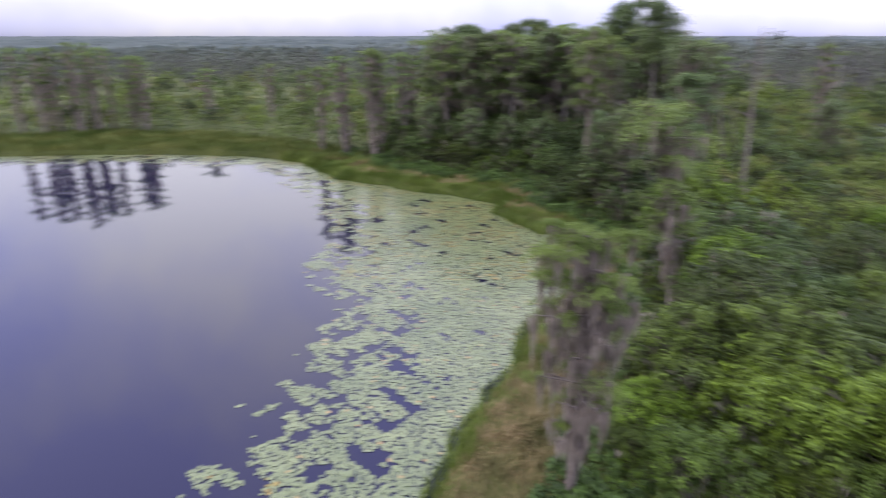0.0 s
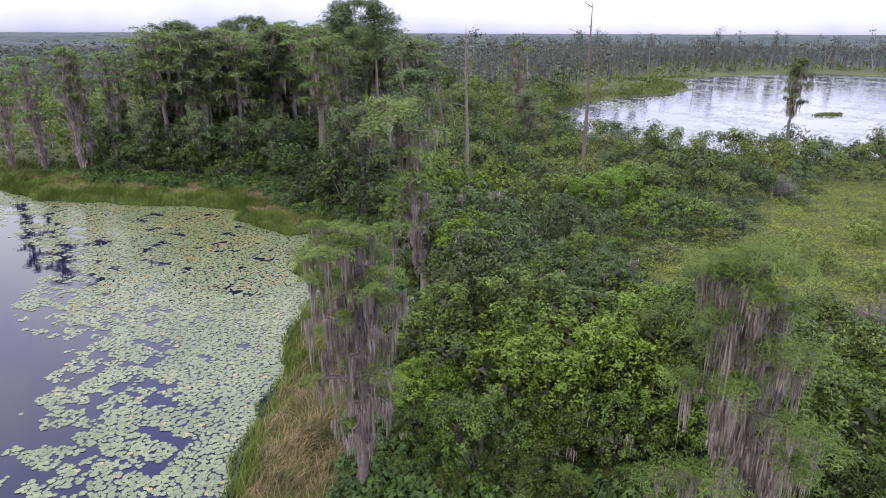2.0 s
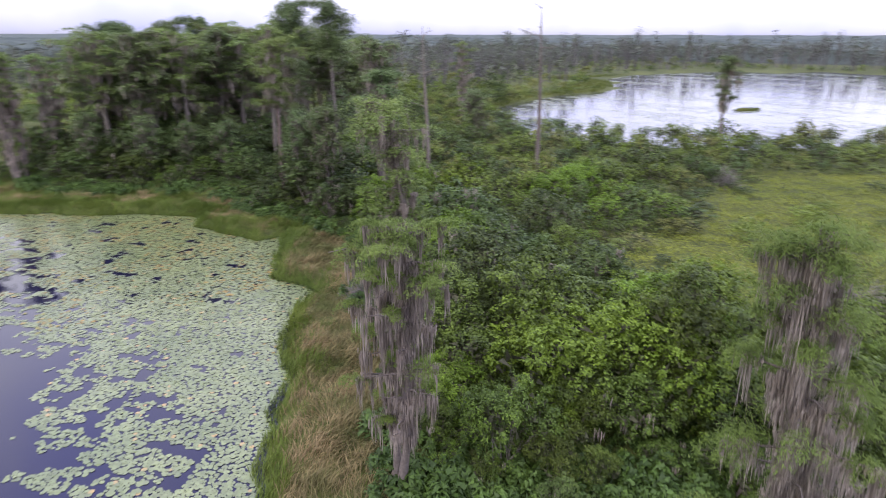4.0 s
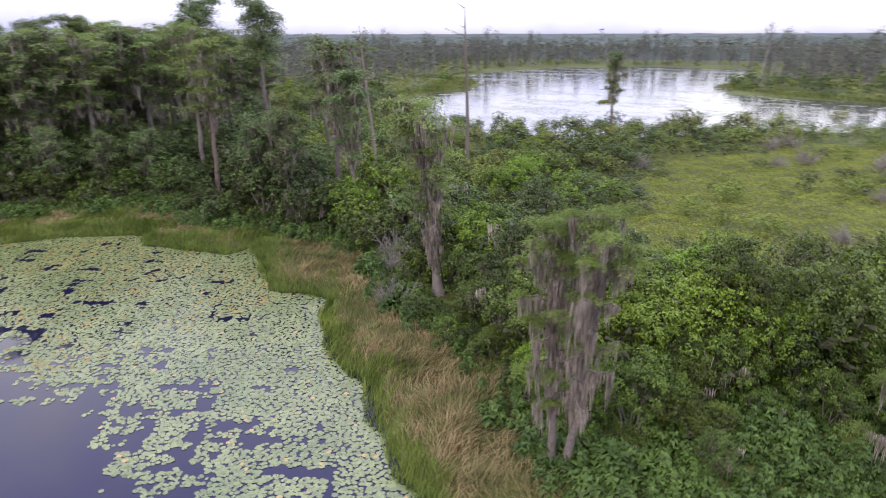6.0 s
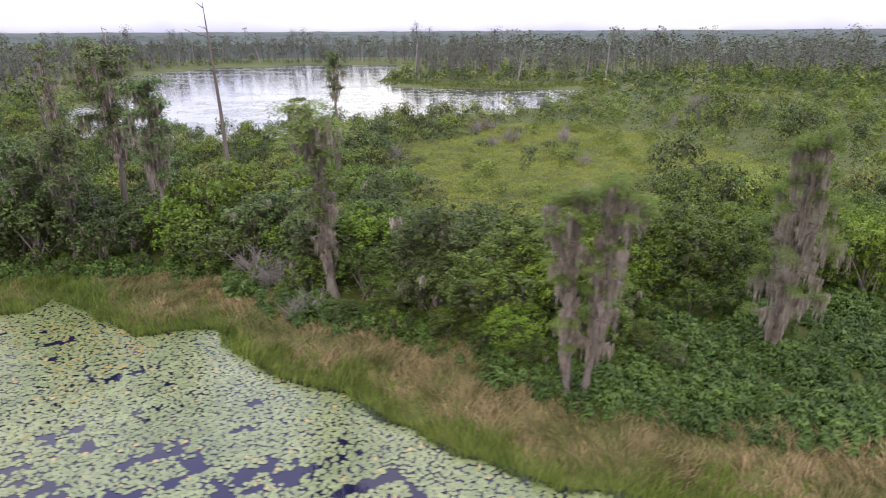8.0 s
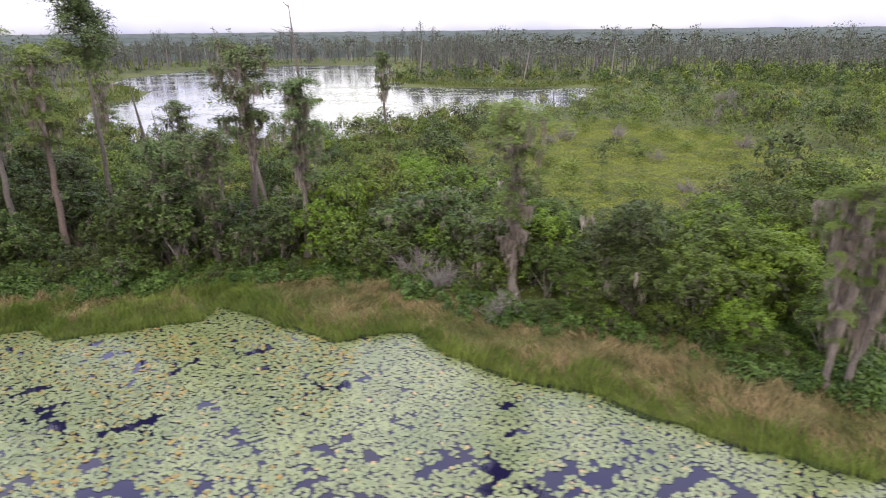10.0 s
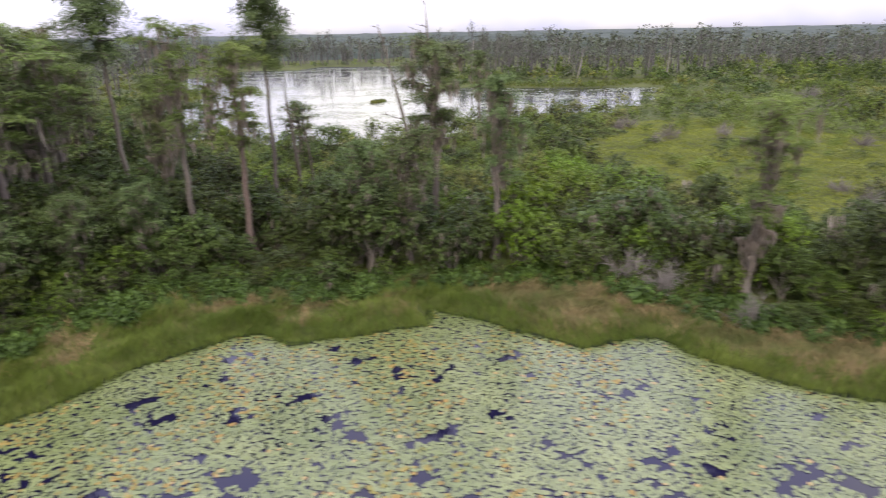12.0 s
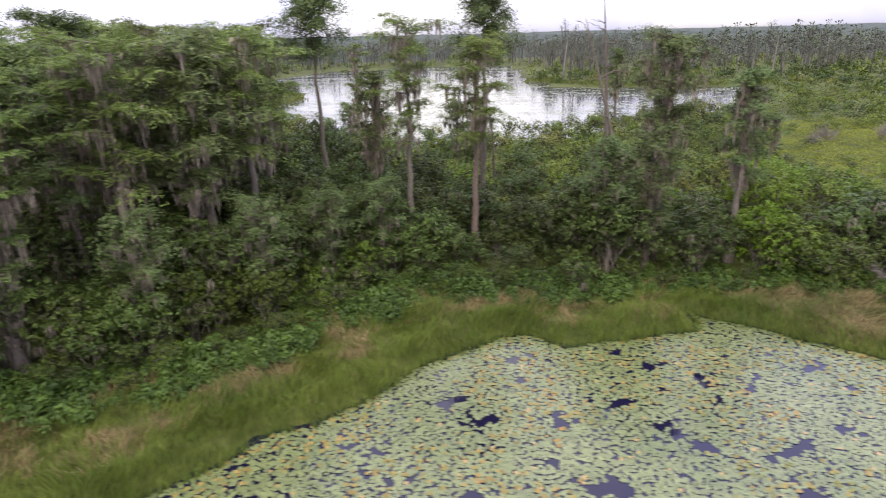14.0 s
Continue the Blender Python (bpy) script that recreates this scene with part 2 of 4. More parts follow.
def tube(path, radii, sides=7):
    path, radii = np.asarray(path, float), np.asarray(radii, float)
    k = len(path)
    d = unit(np.gradient(path, axis=0))
    ref = np.where(np.abs(d[:, 2:3]) > 0.9, np.array([[1.0, 0, 0]]), np.array([[0, 0, 1.0]]))
    a = unit(np.cross(d, ref))
    b = np.cross(d, a)
    ang = np.arange(sides) * 2 * np.pi / sides
    v = path[:, None] + radii[:, None, None] * (np.cos(ang)[None, :, None] * a[:, None] + np.sin(ang)[None, :, None] * b[:, None])
    i, j = np.meshgrid(np.arange(k - 1), np.arange(sides), indexing="ij")
    j2 = (j + 1) % sides
    q = np.stack([i * sides + j, i * sides + j2, (i + 1) * sides + j2, (i + 1) * sides + j], -1).reshape(-1, 4)
    return v.reshape(-1, 3), q


def strands(rng, tops, length, width, drift=0.14, coarse=False):
    """Hanging tapered strips, four cross lines each."""
    n = len(tops)
    az = rng.uniform(0, 2 * np.pi, n)
    side = np.stack([np.cos(az), np.sin(az), np.zeros(n)], -1)
    L = np.broadcast_to(length, (n,)) * rng.uniform(0.45, 1.15, n)
    wd = np.broadcast_to(width, (n,)) * rng.uniform(0.6, 1.4, n)
    rows = []
    off = np.zeros((n, 3))
    lines = ((0.0, 0.5), (0.45, 1.0), (1.0, 0.12)) if coarse else ((0.0, 0.2), (0.25, 1.0), (0.65, 0.75), (1.0, 0.1))
    for f, w in lines:
        p = tops + off
        p[:, 2] -= f * L
        rows += [p - side * (wd * w * 0.5)[:, None], p + side * (wd * w * 0.5)[:, None]]
        off = off + rng.normal(size=(n, 3)) * np.array([drift, drift, 0.0]) * L[:, None] * 0.35
    v = np.stack(rows, 1).reshape(-1, 3)
    base = (np.arange(n) * 2 * len(lines))[:, None, None]
    q = np.array([[0, 1, 3, 2], [2, 3, 5, 4], [4, 5, 7, 6]])[None, : len(lines) - 1] + base
    return v, q.reshape(-1, 4)


# ---------------------------------------------------------------- plan: shores and regions
POND = np.array([(-84, 118.6), (-69, 120.4), (-53, 121), (-36, 118.6), (-26, 113.5), (-16.8, 99), (-8.3, 94), (-4, 90), (1.2, 88.2), (6.5, 84), (7.8, 81.5), (6.5, 78.5),
                 (9, 74), (11.4, 69.4), (14.2, 69.6), (12.2, 64.2), (10.4, 60), (9.6, 57.6), (11.8, 51.9), (8.7, 48.7), (6.3, 45), (4.8, 38.5), (3.1, 35.4), (1.1, 31.3),
                 (-0.3, 27), (-1.2, 24.5), (-1, 20.5), (-2, 14), (-2, 2), (-4, -20), (-30, -60), (-90, -80), (-150, -50), (-180, 20), (-165, 80), (-125, 112)], float)
LAKE = np.array([(86, 117), (95, 140), (105, 157), (132, 175), (145, 185), (175, 186), (203, 206), (222, 226), (224, 248), (300, 268), (366, 255), (412, 185), (378, 143), (330, 134), (296, 128),
                 (254, 119), (240, 104), (226, 80), (222, 52), (240, 30), (226, 24), (180, 36), (150, 48), (141, 64), (111, 78), (94, 97)], float)
BANK = np.array([(-110, 140), (-95, 136), (-75, 143), (-48, 139), (-25, 124), (-12, 111), (-6.5, 102.5), (-2, 98.7), (4, 97), (8.6, 92.5), (12, 88), (12.6, 84), (13.4, 78), (16.5, 72), (18.4, 69),
                 (18.6, 63), (19, 56.5), (16.5, 50.5), (14, 47.5), (12.2, 43), (11.3, 37), (9.6, 31.5), (6.6, 27.5), (5.2, 23.4), (4.2, 19.5), (3.2, 12), (3, 0), (0, -25), (-30, -70), (-60, 0), (-60, 100)], float)
MEADOW = np.array([(37, 31), (38, 38.5), (46, 43), (57, 48), (68, 52), (84, 52), (100, 50), (116, 42), (126, 26), (112, 16), (100, 4), (82, -2), (66, 2), (60, 12), (58, 22), (48, 20), (41, 23)], float)
DOME = np.array([(4, 103), (-4, 110), (-2, 124), (8, 140), (24, 152), (60, 154), (58, 133), (40, 122), (25, 113.5), (14, 107)], float)
PADS = np.array([(-13, 4), (-12, 28), (-11, 36), (-11, 40), (-9, 46), (-10, 52), (-14, 56.5), (-12, 64), (-13, 70), (-16, 78), (-20, 90), (-32, 107), (-49, 112), (-69, 112), (-90, 105), (-90, 122), (20, 122), (20, 4)], float)


def inside(poly, p):
    x, y = p[:, 0], p[:, 1]
    a, b = poly, np.roll(poly, -1, 0)
    r = np.zeros(len(p), bool)
    for (x1, y1), (x2, y2) in zip(a, b):
        r ^= ((y1 > y) != (y2 > y)) & (x < (x2 - x1) * (y - y1) / (y2 - y1 + 1e-12) + x1)
    return r


def reach(poly, p):
    """Signed distance: positive outside."""
    best = np.full(len(p), 1e9)
    for a, b in zip(poly, np.roll(poly, -1, 0)):
        d = b - a
        f = np.clip(((p - a) @ d) / (d @ d), 0, 1)
        best = np.minimum(best, np.hypot(*(p - a - f[:, None] * d).T))
    return np.where(inside(poly, p), -best, best)


def wobble(p, scale, seed=0.0):
    """A cheap smooth noise in about -1..1 on plan points."""
    x, y = p[:, 0] / scale + seed, p[:, 1] / scale - 1.7 * seed
    return (np.sin(1.9 * x + 1.3 * np.sin(1.1 * y + seed)) + np.sin(2.3 * y + 1.7 * np.sin(0.9 * x)) + 0.6 * np.sin(4.1 * x + 3.7 * y + seed) + 0.5 * np.sin(7.3 * x - 5.9 * y)) / 2.6


def meadow_gap(p):
    """Distance from the open meadow, whose edge is ragged."""
    return reach(MEADOW, p) + 3.2 * wobble(p, 11.0, 2.0) + 1.6 * wobble(p, 4.0, 5.0)


def water_gap(p):
    """Distance from either water, with the shore's small ins and outs."""
    return np.minimum(reach(POND, p) + 0.35 * wobble(p, 2.2), reach(LAKE, p) + 0.8 * wobble(p, 6.0))


def ground_at(p):
    d = water_gap(p)
    f = np.clip((d + 0.8) / 2.3, 0, 1)
    return np.where(d < -0.8, -0.8 + 0 * d, -0.8 + 1.55 * f * f * (3 - 2 * f)) + np.clip(d / 20, 0, 1) * 0.25 * (1 + wobble(p, 9.0))


def scattered(rng, x0, x1, y0, y1, step):
    """Jittered grid of plan points."""
    gx, gy = np.meshgrid(np.arange(x0, x1, step), np.arange(y0, y1, step))
    p = np.stack([gx.ravel(), gy.ravel()], -1)
    return p + rng.uniform(-0.48, 0.48, p.shape) * step


def on_ground(p, sink=0.0):
    return np.column_stack([p, ground_at(p) - sink])


# ---------------------------------------------------------------- ground and water
def growing(a, b, step, far):
    out = list(np.arange(a, b + step / 2, step))
    s = step
    while out[-1] < far:
        s *= 1.13
        out.append(out[-1] + s)
    s = step
    while out[0] > -far:
        s *= 1.13
        out.insert(0, out[0] - s)
    return np.array(out)


gx, gy = growing(-40, 32, 1.2, 4900), growing(6, 130, 1.2, 4900)
PX, PY = np.meshgrid(gx, gy)
flat = np.stack([PX.ravel(), PY.ravel()], -1)
gz = ground_at(flat)
ii, jj = np.meshgrid(np.arange(len(gy) - 1), np.arange(len(gx) - 1), indexing="ij")
w = len(gx)
quads = np.stack([ii * w + jj, ii * w + jj + 1, (ii + 1) * w + jj + 1, (ii + 1) * w + jj], -1).reshape(-1, 4)
s = Stuff()
s.add(np.column_stack([flat, gz]), quads)
tagged(part("ground", s, M_GROUND, smooth=True), "dark green marshy ground between pond and lake", "ground", kind="structure")


def sheet(name, poly, margin, label, mat):
    s = Stuff()
    lo, hi = poly.min(0) - margin, poly.max(0) + margin
    s.add([(lo[0], lo[1], 0), (hi[0], lo[1], 0), (hi[0], hi[1], 0), (lo[0], hi[1], 0)], [[0, 1, 2, 3]])
    tagged(part(name, s, mat), label, "water", kind="structure")


sheet("water_pond", POND, 3, "still dark pond water that mirrors the cloudy sky", M_WATER)
sheet("water_lake", LAKE, 3, "pale lake mirroring the bright sky, some of that brightness in its colour", M_SKY_TINTED)

# ---------------------------------------------------------------- tree kinds


def limb_path(rng, start, az, length, rise, k=5):
    f = np.linspace(0, 1, k)
    out = np.stack([np.cos(az) * length * f, np.sin(az) * length * f, rise * length * (f - 0.35 * f * f)], -1)
    out[1:] += rng.normal(size=(k - 1, 3)) * length * 0.05
    return start + out


def crown_pad(rng, centre, along, radius, cards, card, flat, slim=0.42):
    """A spreading spray of needles: an uneven, slightly domed plate, longer along its limb."""
    th = rng.uniform(0, 2 * np.pi, cards)
    edge = 1 + 0.32 * np.sin(3 * th + rng.uniform(0, 6.28)) + 0.2 * np.sin(7 * th + rng.uniform(0, 6.28))
    rr = radius * np.sqrt(rng.uniform(0, 1, cards)) * edge
    a, b = np.cos(th) * rr * 1.3, np.sin(th) * rr * 0.85
    c, d = np.cos(along), np.sin(along)
    pts = np.stack([a * c - b * d, a * d + b * c, rng.normal(size=cards) * radius * flat * 0.5 - 0.3 * rr * rr / radius], -1)
    up = np.column_stack([pts[:, :2] / max(radius, 0.1) * 0.5, np.ones(cards)])
    return leaves(rng, centre + pts, up, card, slim, 0.2, 0.38)


def bundle(rng, hair, top, count, length, wide, thin):
    """Moss strands hung close together, longest in the middle, so that the bundle ends in a point."""
    off = rng.normal(size=(count, 3)) * np.array([1.0, 1.0, 0.5]) * wide * 0.34
    near = np.exp(-(off[:, 0] ** 2 + off[:, 1] ** 2) / (wide * 0.40) ** 2)
    hair.add(*strands(rng, top + off, length * (0.3 + 0.8 * near), thin, 0.06, thin > 0.08))


def cypress(rng, height, spread, first, limbs, cards, card, moss, strand, trunks=((0, 0, 0, 0),), girth=0.26, shape="flat", flat=0.22, fill=0.5, thin=0.06, wide=(1.0, 1.0), plates=3, plate=0.3, column=1.0, tuft=0.4, hung=(0.85, 0.45), slim=0.5, inner=0.4, green=0.8, robe=0.3, bare=0.5):
    """Trunk with limbs, crown of needle sprays, and hanging moss, as three gatherings at the origin."""
    wood, crown, hair = Stuff(), Stuff(), Stuff()
    stretch = np.array([wide[0], wide[1], 1.0])
    five = np.linspace(0, 1, 5)
    for tx, ty, lx, ly in trunks:
        k = 12
        f = np.linspace(0, 1, k)
        path = np.stack([tx + lx * f + 0.10 * np.sin(5 * f + tx), ty + ly * f + 0.10 * np.cos(4 * f + ty), height * f * rng.uniform(0.94, 1.0)], -1)
        path[1:, :2] += rng.normal(size=(k - 1, 2)) * 0.07
        rad = girth * (1 - f) ** 0.75 + 0.035
        rad[0] *= 1.7
        rad[1] *= 1.12
        wood.add(*tube(path, rad, 8))
        turn = rng.uniform(0, 6.28)
        for i in range(limbs):
            g = min(((i + rng.uniform(0, 1)) / limbs) ** 0.85, 0.98)
            h = first + (1 - first) * g
            at = np.array([np.interp(h, f, path[:, c]) for c in range(3)])
            out = {"flat": 0.5 + 0.55 * g if g < 0.93 else 0.7, "cone": 1.15 - 0.8 * g, "round": 0.4 + 0.65 * np.sin(np.pi * (0.12 + 0.76 * g))}[shape]
            out *= spread * rng.uniform(0.6, 1.15)
            az = turn + 2.4 * i + rng.uniform(-0.5, 0.5)
            lp = at + (limb_path(rng, at, az, out, rng.uniform(-0.05, 0.2) + 0.3 * g) - at) * stretch
            out *= float(np.hypot(np.cos(az) * wide[0], np.sin(az) * wide[1]))
            wood.add(*tube(lp, np.linspace(0.075, 0.016, 5) * (0.7 + girth), 4))
            for u in np.linspace(inner, 1.02, plates):
                if rng.uniform() > fill + (1 - fill) * g ** green:
                    continue
                c = np.array([np.interp(u + rng.uniform(-0.1, 0.05), five, lp[:, a]) for a in range(3)]) + rng.normal(size=3) * np.array([0.12, 0.12, 0.05]) * spread * 0.5
                crown.add(*crown_pad(rng, c + np.array([0, 0, 0.1]), az + rng.uniform(-0.6, 0.6), spread * plate * rng.uniform(0.6, 1.2), cards, card, flat, slim))
            for u in np.arange(0.12, 1.02, tuft / max(out, 0.3)) if moss else []:
                if rng.uniform() > hung[0] - hung[1] * g:
                    continue
                top = np.array([np.interp(min(u, 1), five, lp[:, a]) for a in range(3)])
                bundle(rng, hair, top, max(2, int(moss * rng.uniform(0.4, 1.5))), strand * rng.uniform(0.25, 1.25), tuft * rng.uniform(0.6, 1.2), thin)
        for h in rng.uniform(first * bare, 0.95, int(column * limbs) if moss else 0):
            a = rng.uniform(0, 2 * np.pi)
            rr = np.interp(h, f, rad) + rng.uniform(0.0, robe) * spread * np.clip((h - first * 0.4) / 0.35, 0.1, 1)
            top = np.array([np.interp(h, f, path[:, c]) for c in range(3)]) + np.array([np.cos(a) * wide[0], np.sin(a) * wide[1], 0]) * rr
            bundle(rng, hair, top, max(2, int(moss * rng.uniform(0.5, 1.5))), strand * rng.uniform(0.3, 0.95), tuft, thin)
        for _ in range(3):
            c = path[-1] + rng.normal(size=3) * np.array([0.25, 0.25, 0.15]) * spread * stretch
            crown.add(*crown_pad(rng, c, rng.uniform(0, 6.28), spread * plate * (1.0 if shape == "flat" else 0.7), cards, card, flat, slim))
    return wood, crown, hair


def tree(name, label, category, built, at, needle=None, bark=None, group="", turn=0.0):
    wood, crown, hair = built
    p = np.array([at[:2]], float)
    root = new(name)
    root.matrix_world = pose(at[0], at[1], float(ground_at(p)[0]) - 0.15, 0, 0, turn)
    part("trunk", wood, bark or M_BARK, root, smooth=True)
    if crown.count:
        part("crown", crown, needle or M_NEEDLE, root, "feathery green needle sprays")
    if hair.count:
        tagged(part("moss", hair, M_MOSS, root, "grey hanging moss strands"), kind="stuff")
    return tagged(root, label, category, group)


def plant(proto, x, y, turn, size=1.0, tall=None, label=""):
    z = float(ground_at(np.array([[x, y]], float))[0]) - 0.15
    c = copy_thing(proto, pose(x, y, z, 0, 0, turn) @ Matrix.Diagonal((size, size, tall or size, 1)))
    return tagged(c, label)


def dead_tree(rng, at, height, girth, branches, lean=(0, 0), label=""):
    wood = Stuff()
    f = np.linspace(0, 1, 11)
    path = np.stack([lean[0] * f + 0.15 * np.sin(6 * f), lean[1] * f + 0.12 * np.cos(5 * f), height * f], -1)
    wood.add(*tube(path, girth * (1 - f) ** 0.8 + 0.03, 7))
    for h, length, az, rise in branches:
        st = np.array([np.interp(h, f, path[:, c]) for c in range(3)])
        lp = limb_path(rng, st, radians(az), length, rise)
        wood.add(*tube(lp, np.linspace(0.09, 0.02, 5), 5))
        for _ in range(3):
            u = rng.integers(2, 5)
            tw = limb_path(rng, lp[u], radians(az) + rng.uniform(-1, 1), length * 0.35, rng.uniform(0, 0.8))
            wood.add(*tube(tw, np.linspace(0.035, 0.01, 5), 4))
    root = new("dead_tree")
    root.matrix_world = pose(at[0], at[1], float(ground_at(np.array([at], float))[0]) - 0.2)
    part("trunk", wood, M_DEAD, root, smooth=True)
    return tagged(root, label, "dead tree")


rng = np.random.default_rng(11)
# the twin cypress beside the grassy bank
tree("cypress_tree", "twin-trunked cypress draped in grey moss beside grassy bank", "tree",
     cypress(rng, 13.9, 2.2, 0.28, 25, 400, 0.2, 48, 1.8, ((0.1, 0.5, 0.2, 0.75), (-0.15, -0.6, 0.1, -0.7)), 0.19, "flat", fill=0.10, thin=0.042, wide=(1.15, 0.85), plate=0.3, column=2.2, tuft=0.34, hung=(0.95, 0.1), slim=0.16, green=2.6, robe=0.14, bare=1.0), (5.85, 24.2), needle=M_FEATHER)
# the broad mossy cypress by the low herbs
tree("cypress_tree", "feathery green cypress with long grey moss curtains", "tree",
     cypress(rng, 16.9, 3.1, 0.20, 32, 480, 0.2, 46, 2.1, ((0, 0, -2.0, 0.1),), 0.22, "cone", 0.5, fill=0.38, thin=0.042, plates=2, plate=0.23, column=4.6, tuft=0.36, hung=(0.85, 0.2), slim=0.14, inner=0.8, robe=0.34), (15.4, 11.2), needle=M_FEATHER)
# the flat-topped cypress in the thicket
tree("cypress_tree", "flat-topped mossy cypress rising from the shrub thicket", "tree",
     cypress(rng, 16.8, 3.0, 0.34, 20, 230, 0.26, 42, 1.9, ((0, 0, -2.1, 0.3),), 0.38, "flat", fill=0.3, thin=0.065, plate=0.42, column=3.0, tuft=0.4, slim=0.35, robe=0.26, green=1.1), (17.8, 44.6))

# cypress kinds that repeat, each built once
rng = np.random.default_rng(5)
tall = tree("cypress_tree", "tall slender cypress with bare trunk and mossy crown", "tree",
            cypress(rng, 20.6, 3.5, 0.54, 14, 190, 0.40, 11, 2.3, thin=0.15, girth=0.32, fill=0.75, tuft=0.55, plate=0.38, slim=0.24, hung=(1.0, 0.3), column=0.5, bare=0.95), (20.2, 88.5), bark=M_REDBARK, group="cypress trees")
tall_b = tree("cypress_tree", "tall cypress with layered green crown over the thicket", "tree",
              cypress(rng, 22.0, 3.3, 0.5, 16, 150, 0.40, 10, 2.4, thin=0.15, girth=0.32, fill=0.7, tuft=0.6, plate=0.37, slim=0.24, hung=(1.0, 0.3), column=0.5, bare=0.95), (21.6, 95.3), group="cypress trees")
dense = tree("cypress_tree", "dense dark green cypress with moss beneath its limbs", "tree",
             cypress(rng, 20.8, 2.9, 0.52, 18, 170, 0.40, 18, 2.5, thin=0.15, girth=0.33, fill=0.8, flat=0.45, tuft=0.5, shape="round", plate=0.42, slim=0.26, hung=(1.0, 0.3), column=1.0, bare=0.9), (27.6, 71.9), needle=M_PINE, group="cypress trees")
bushy = tree("cypress_tree", "cypress with a narrow mossy crown in the thicket", "tree",
             cypress(rng, 17.2, 2.2, 0.48, 17, 170, 0.36, 18, 2.5, thin=0.14, girth=0.3, fill=0.75, flat=0.45, tuft=0.45, shape="round", plate=0.46, slim=0.26, hung=(1.0, 0.3), column=1.0, bare=0.9), (25.1, 65.5), needle=M_PINE, group="cypress trees")
mossy = tree("cypress_tree", "grey moss-laden cypress with sparse green needles", "tree",
             cypress(rng, 19.0, 2.2, 0.22, 20, 70, 0.40, 14, 2.1, girth=0.26, fill=0.22, thin=0.13, tuft=0.55, column=2.6, slim=0.24), (-11.0, 113.0), group="cypress trees")
pine = tree("pine_tree", "tall dark pine with tufted crown above the cypresses", "tree",
            cypress(rng, 25.0, 3.2, 0.74, 16, 300, 0.36, 2, 1.2, girth=0.27, flat=0.7, fill=0.9, thin=0.1, shape="round", column=0.3, plate=0.38, slim=0.3), (28.9, 89.6), needle=M_PINE, group="pine trees")
blob = tree("cypress_tree", "short dark cypress smothered in clumps of grey moss", "tree",
            cypress(rng, 13.2, 2.5, 0.2, 22, 110, 0.34, 20, 1.5, girth=0.26, fill=0.7, thin=0.11, flat=0.6, shape="round", plate=0.4, hung=(0.8, 0.2), column=1.0, slim=0.35), (21.2, 73.2), needle=M_PINE)

SINGLE = [  # kind, x, y, size, height factor
    (tall_b, 27.5, 115.5, 1.1, 1.0), (pine, 29.5, 108.3, 0.95, 1.02), (tall, 23.5, 133.5, 1.1, 1.12), (mossy, -7.0, 113.0, 1.1, 0.98), (mossy, -12.5, 112.0, 0.9, 1.02),
    (mossy, -18.0, 115.8, 1.0, 0.95), (mossy, -22.8, 119.8, 1.0, 0.85), (tall_b, 0.5, 109.6, 1.1, 0.95), (dense, 6.4, 107.0, 1.1, 1.04), (tall_b, 11.5, 106.0, 1.1, 0.95),
    (dense, 18.0, 112.0, 1.2, 1.06), (tall_b, 20.9, 110.2, 1.15, 0.95), (mossy, 71.5, 122.0, 1.2, 1.05), (bushy, 101.2, 77.7, 1.0, 1.0), (bushy, 26.0, 100.5, 0.8, 1.0),
    (blob, 61.0, 100.7, 0.9, 0.85), (blob, 77.0, 126.0, 0.9, 0.7), (blob, 19.8, 76.5, 0.9, 0.95),
]
rng = np.random.default_rng(23)
for kind, x, y, size, high in SINGLE:
    plant(kind, x, y, rng.uniform(0, 360), size * (1.2 if 90 < y < 118 else 1.0), high)
kinds = [tall, tall_b, dense, tall_b, tall_b, dense, tall_b, bushy, dense, pine, mossy]
p = scattered(rng, -26, 64, 98, 156, 4.9)
p = p[inside(DOME, p) & (reach(POND, p) > 11)]
for (x, y) in p:
    plant(kinds[rng.integers(len(kinds))], x, y, rng.uniform(0, 360), rng.uniform(0.95, 1.35), rng.uniform(0.80, 1.02))
# grey moss-laden stands along the far shore
for (x, y, hh) in ((-88, 140, 1.0), (-84, 146, 0.95), (-80, 141, 1.05), (-76, 147, 1.0), (-72, 150, 0.9), (-91, 148, 0.9), (-13, 119, 1.02), (-6, 119, 0.95), (-19, 121, 0.85), (-94, 142, 1.0), (-82, 150, 1.05), (-86, 143, 1.0), (-78, 144, 0.95), (-68, 146, 0.9), (-60, 165, 0.7), (-46, 172, 0.75), (-35, 160, 0.7), (2, 116, 0.9)):
    plant(mossy, x, y, rng.uniform(0, 360), rng.uniform(1.1, 1.5), hh)

# bare dead trunks
dead_tree(rng, (36.0, 74.4), 22.0, 0.30, [(0.93, 2.0, 30, 0.9), (0.90, 1.6, 200, 0.9), (0.72, 3.4, -50, 0.35), (0.52, 2.4, 150, 0.6), (0.8, 1.2, 120, 0.5)], (2.6, 6.0), "bare grey leaning dead tree with crooked branches")
dead_tree(rng, (57.2, 77.6), 25.6, 0.34, [(0.96, 1.3, 160, 0.8), (0.80, 2.6, 150, 0.5), (0.74, 2.8, -40, 0.25), (0.84, 1.6, 60, 0.5), (0.62, 1.6, 200, 0.3), (0.55, 1.4, 20, 0.3)], (1.0, 1.8), "tall bare dead trunk with broken side branches")
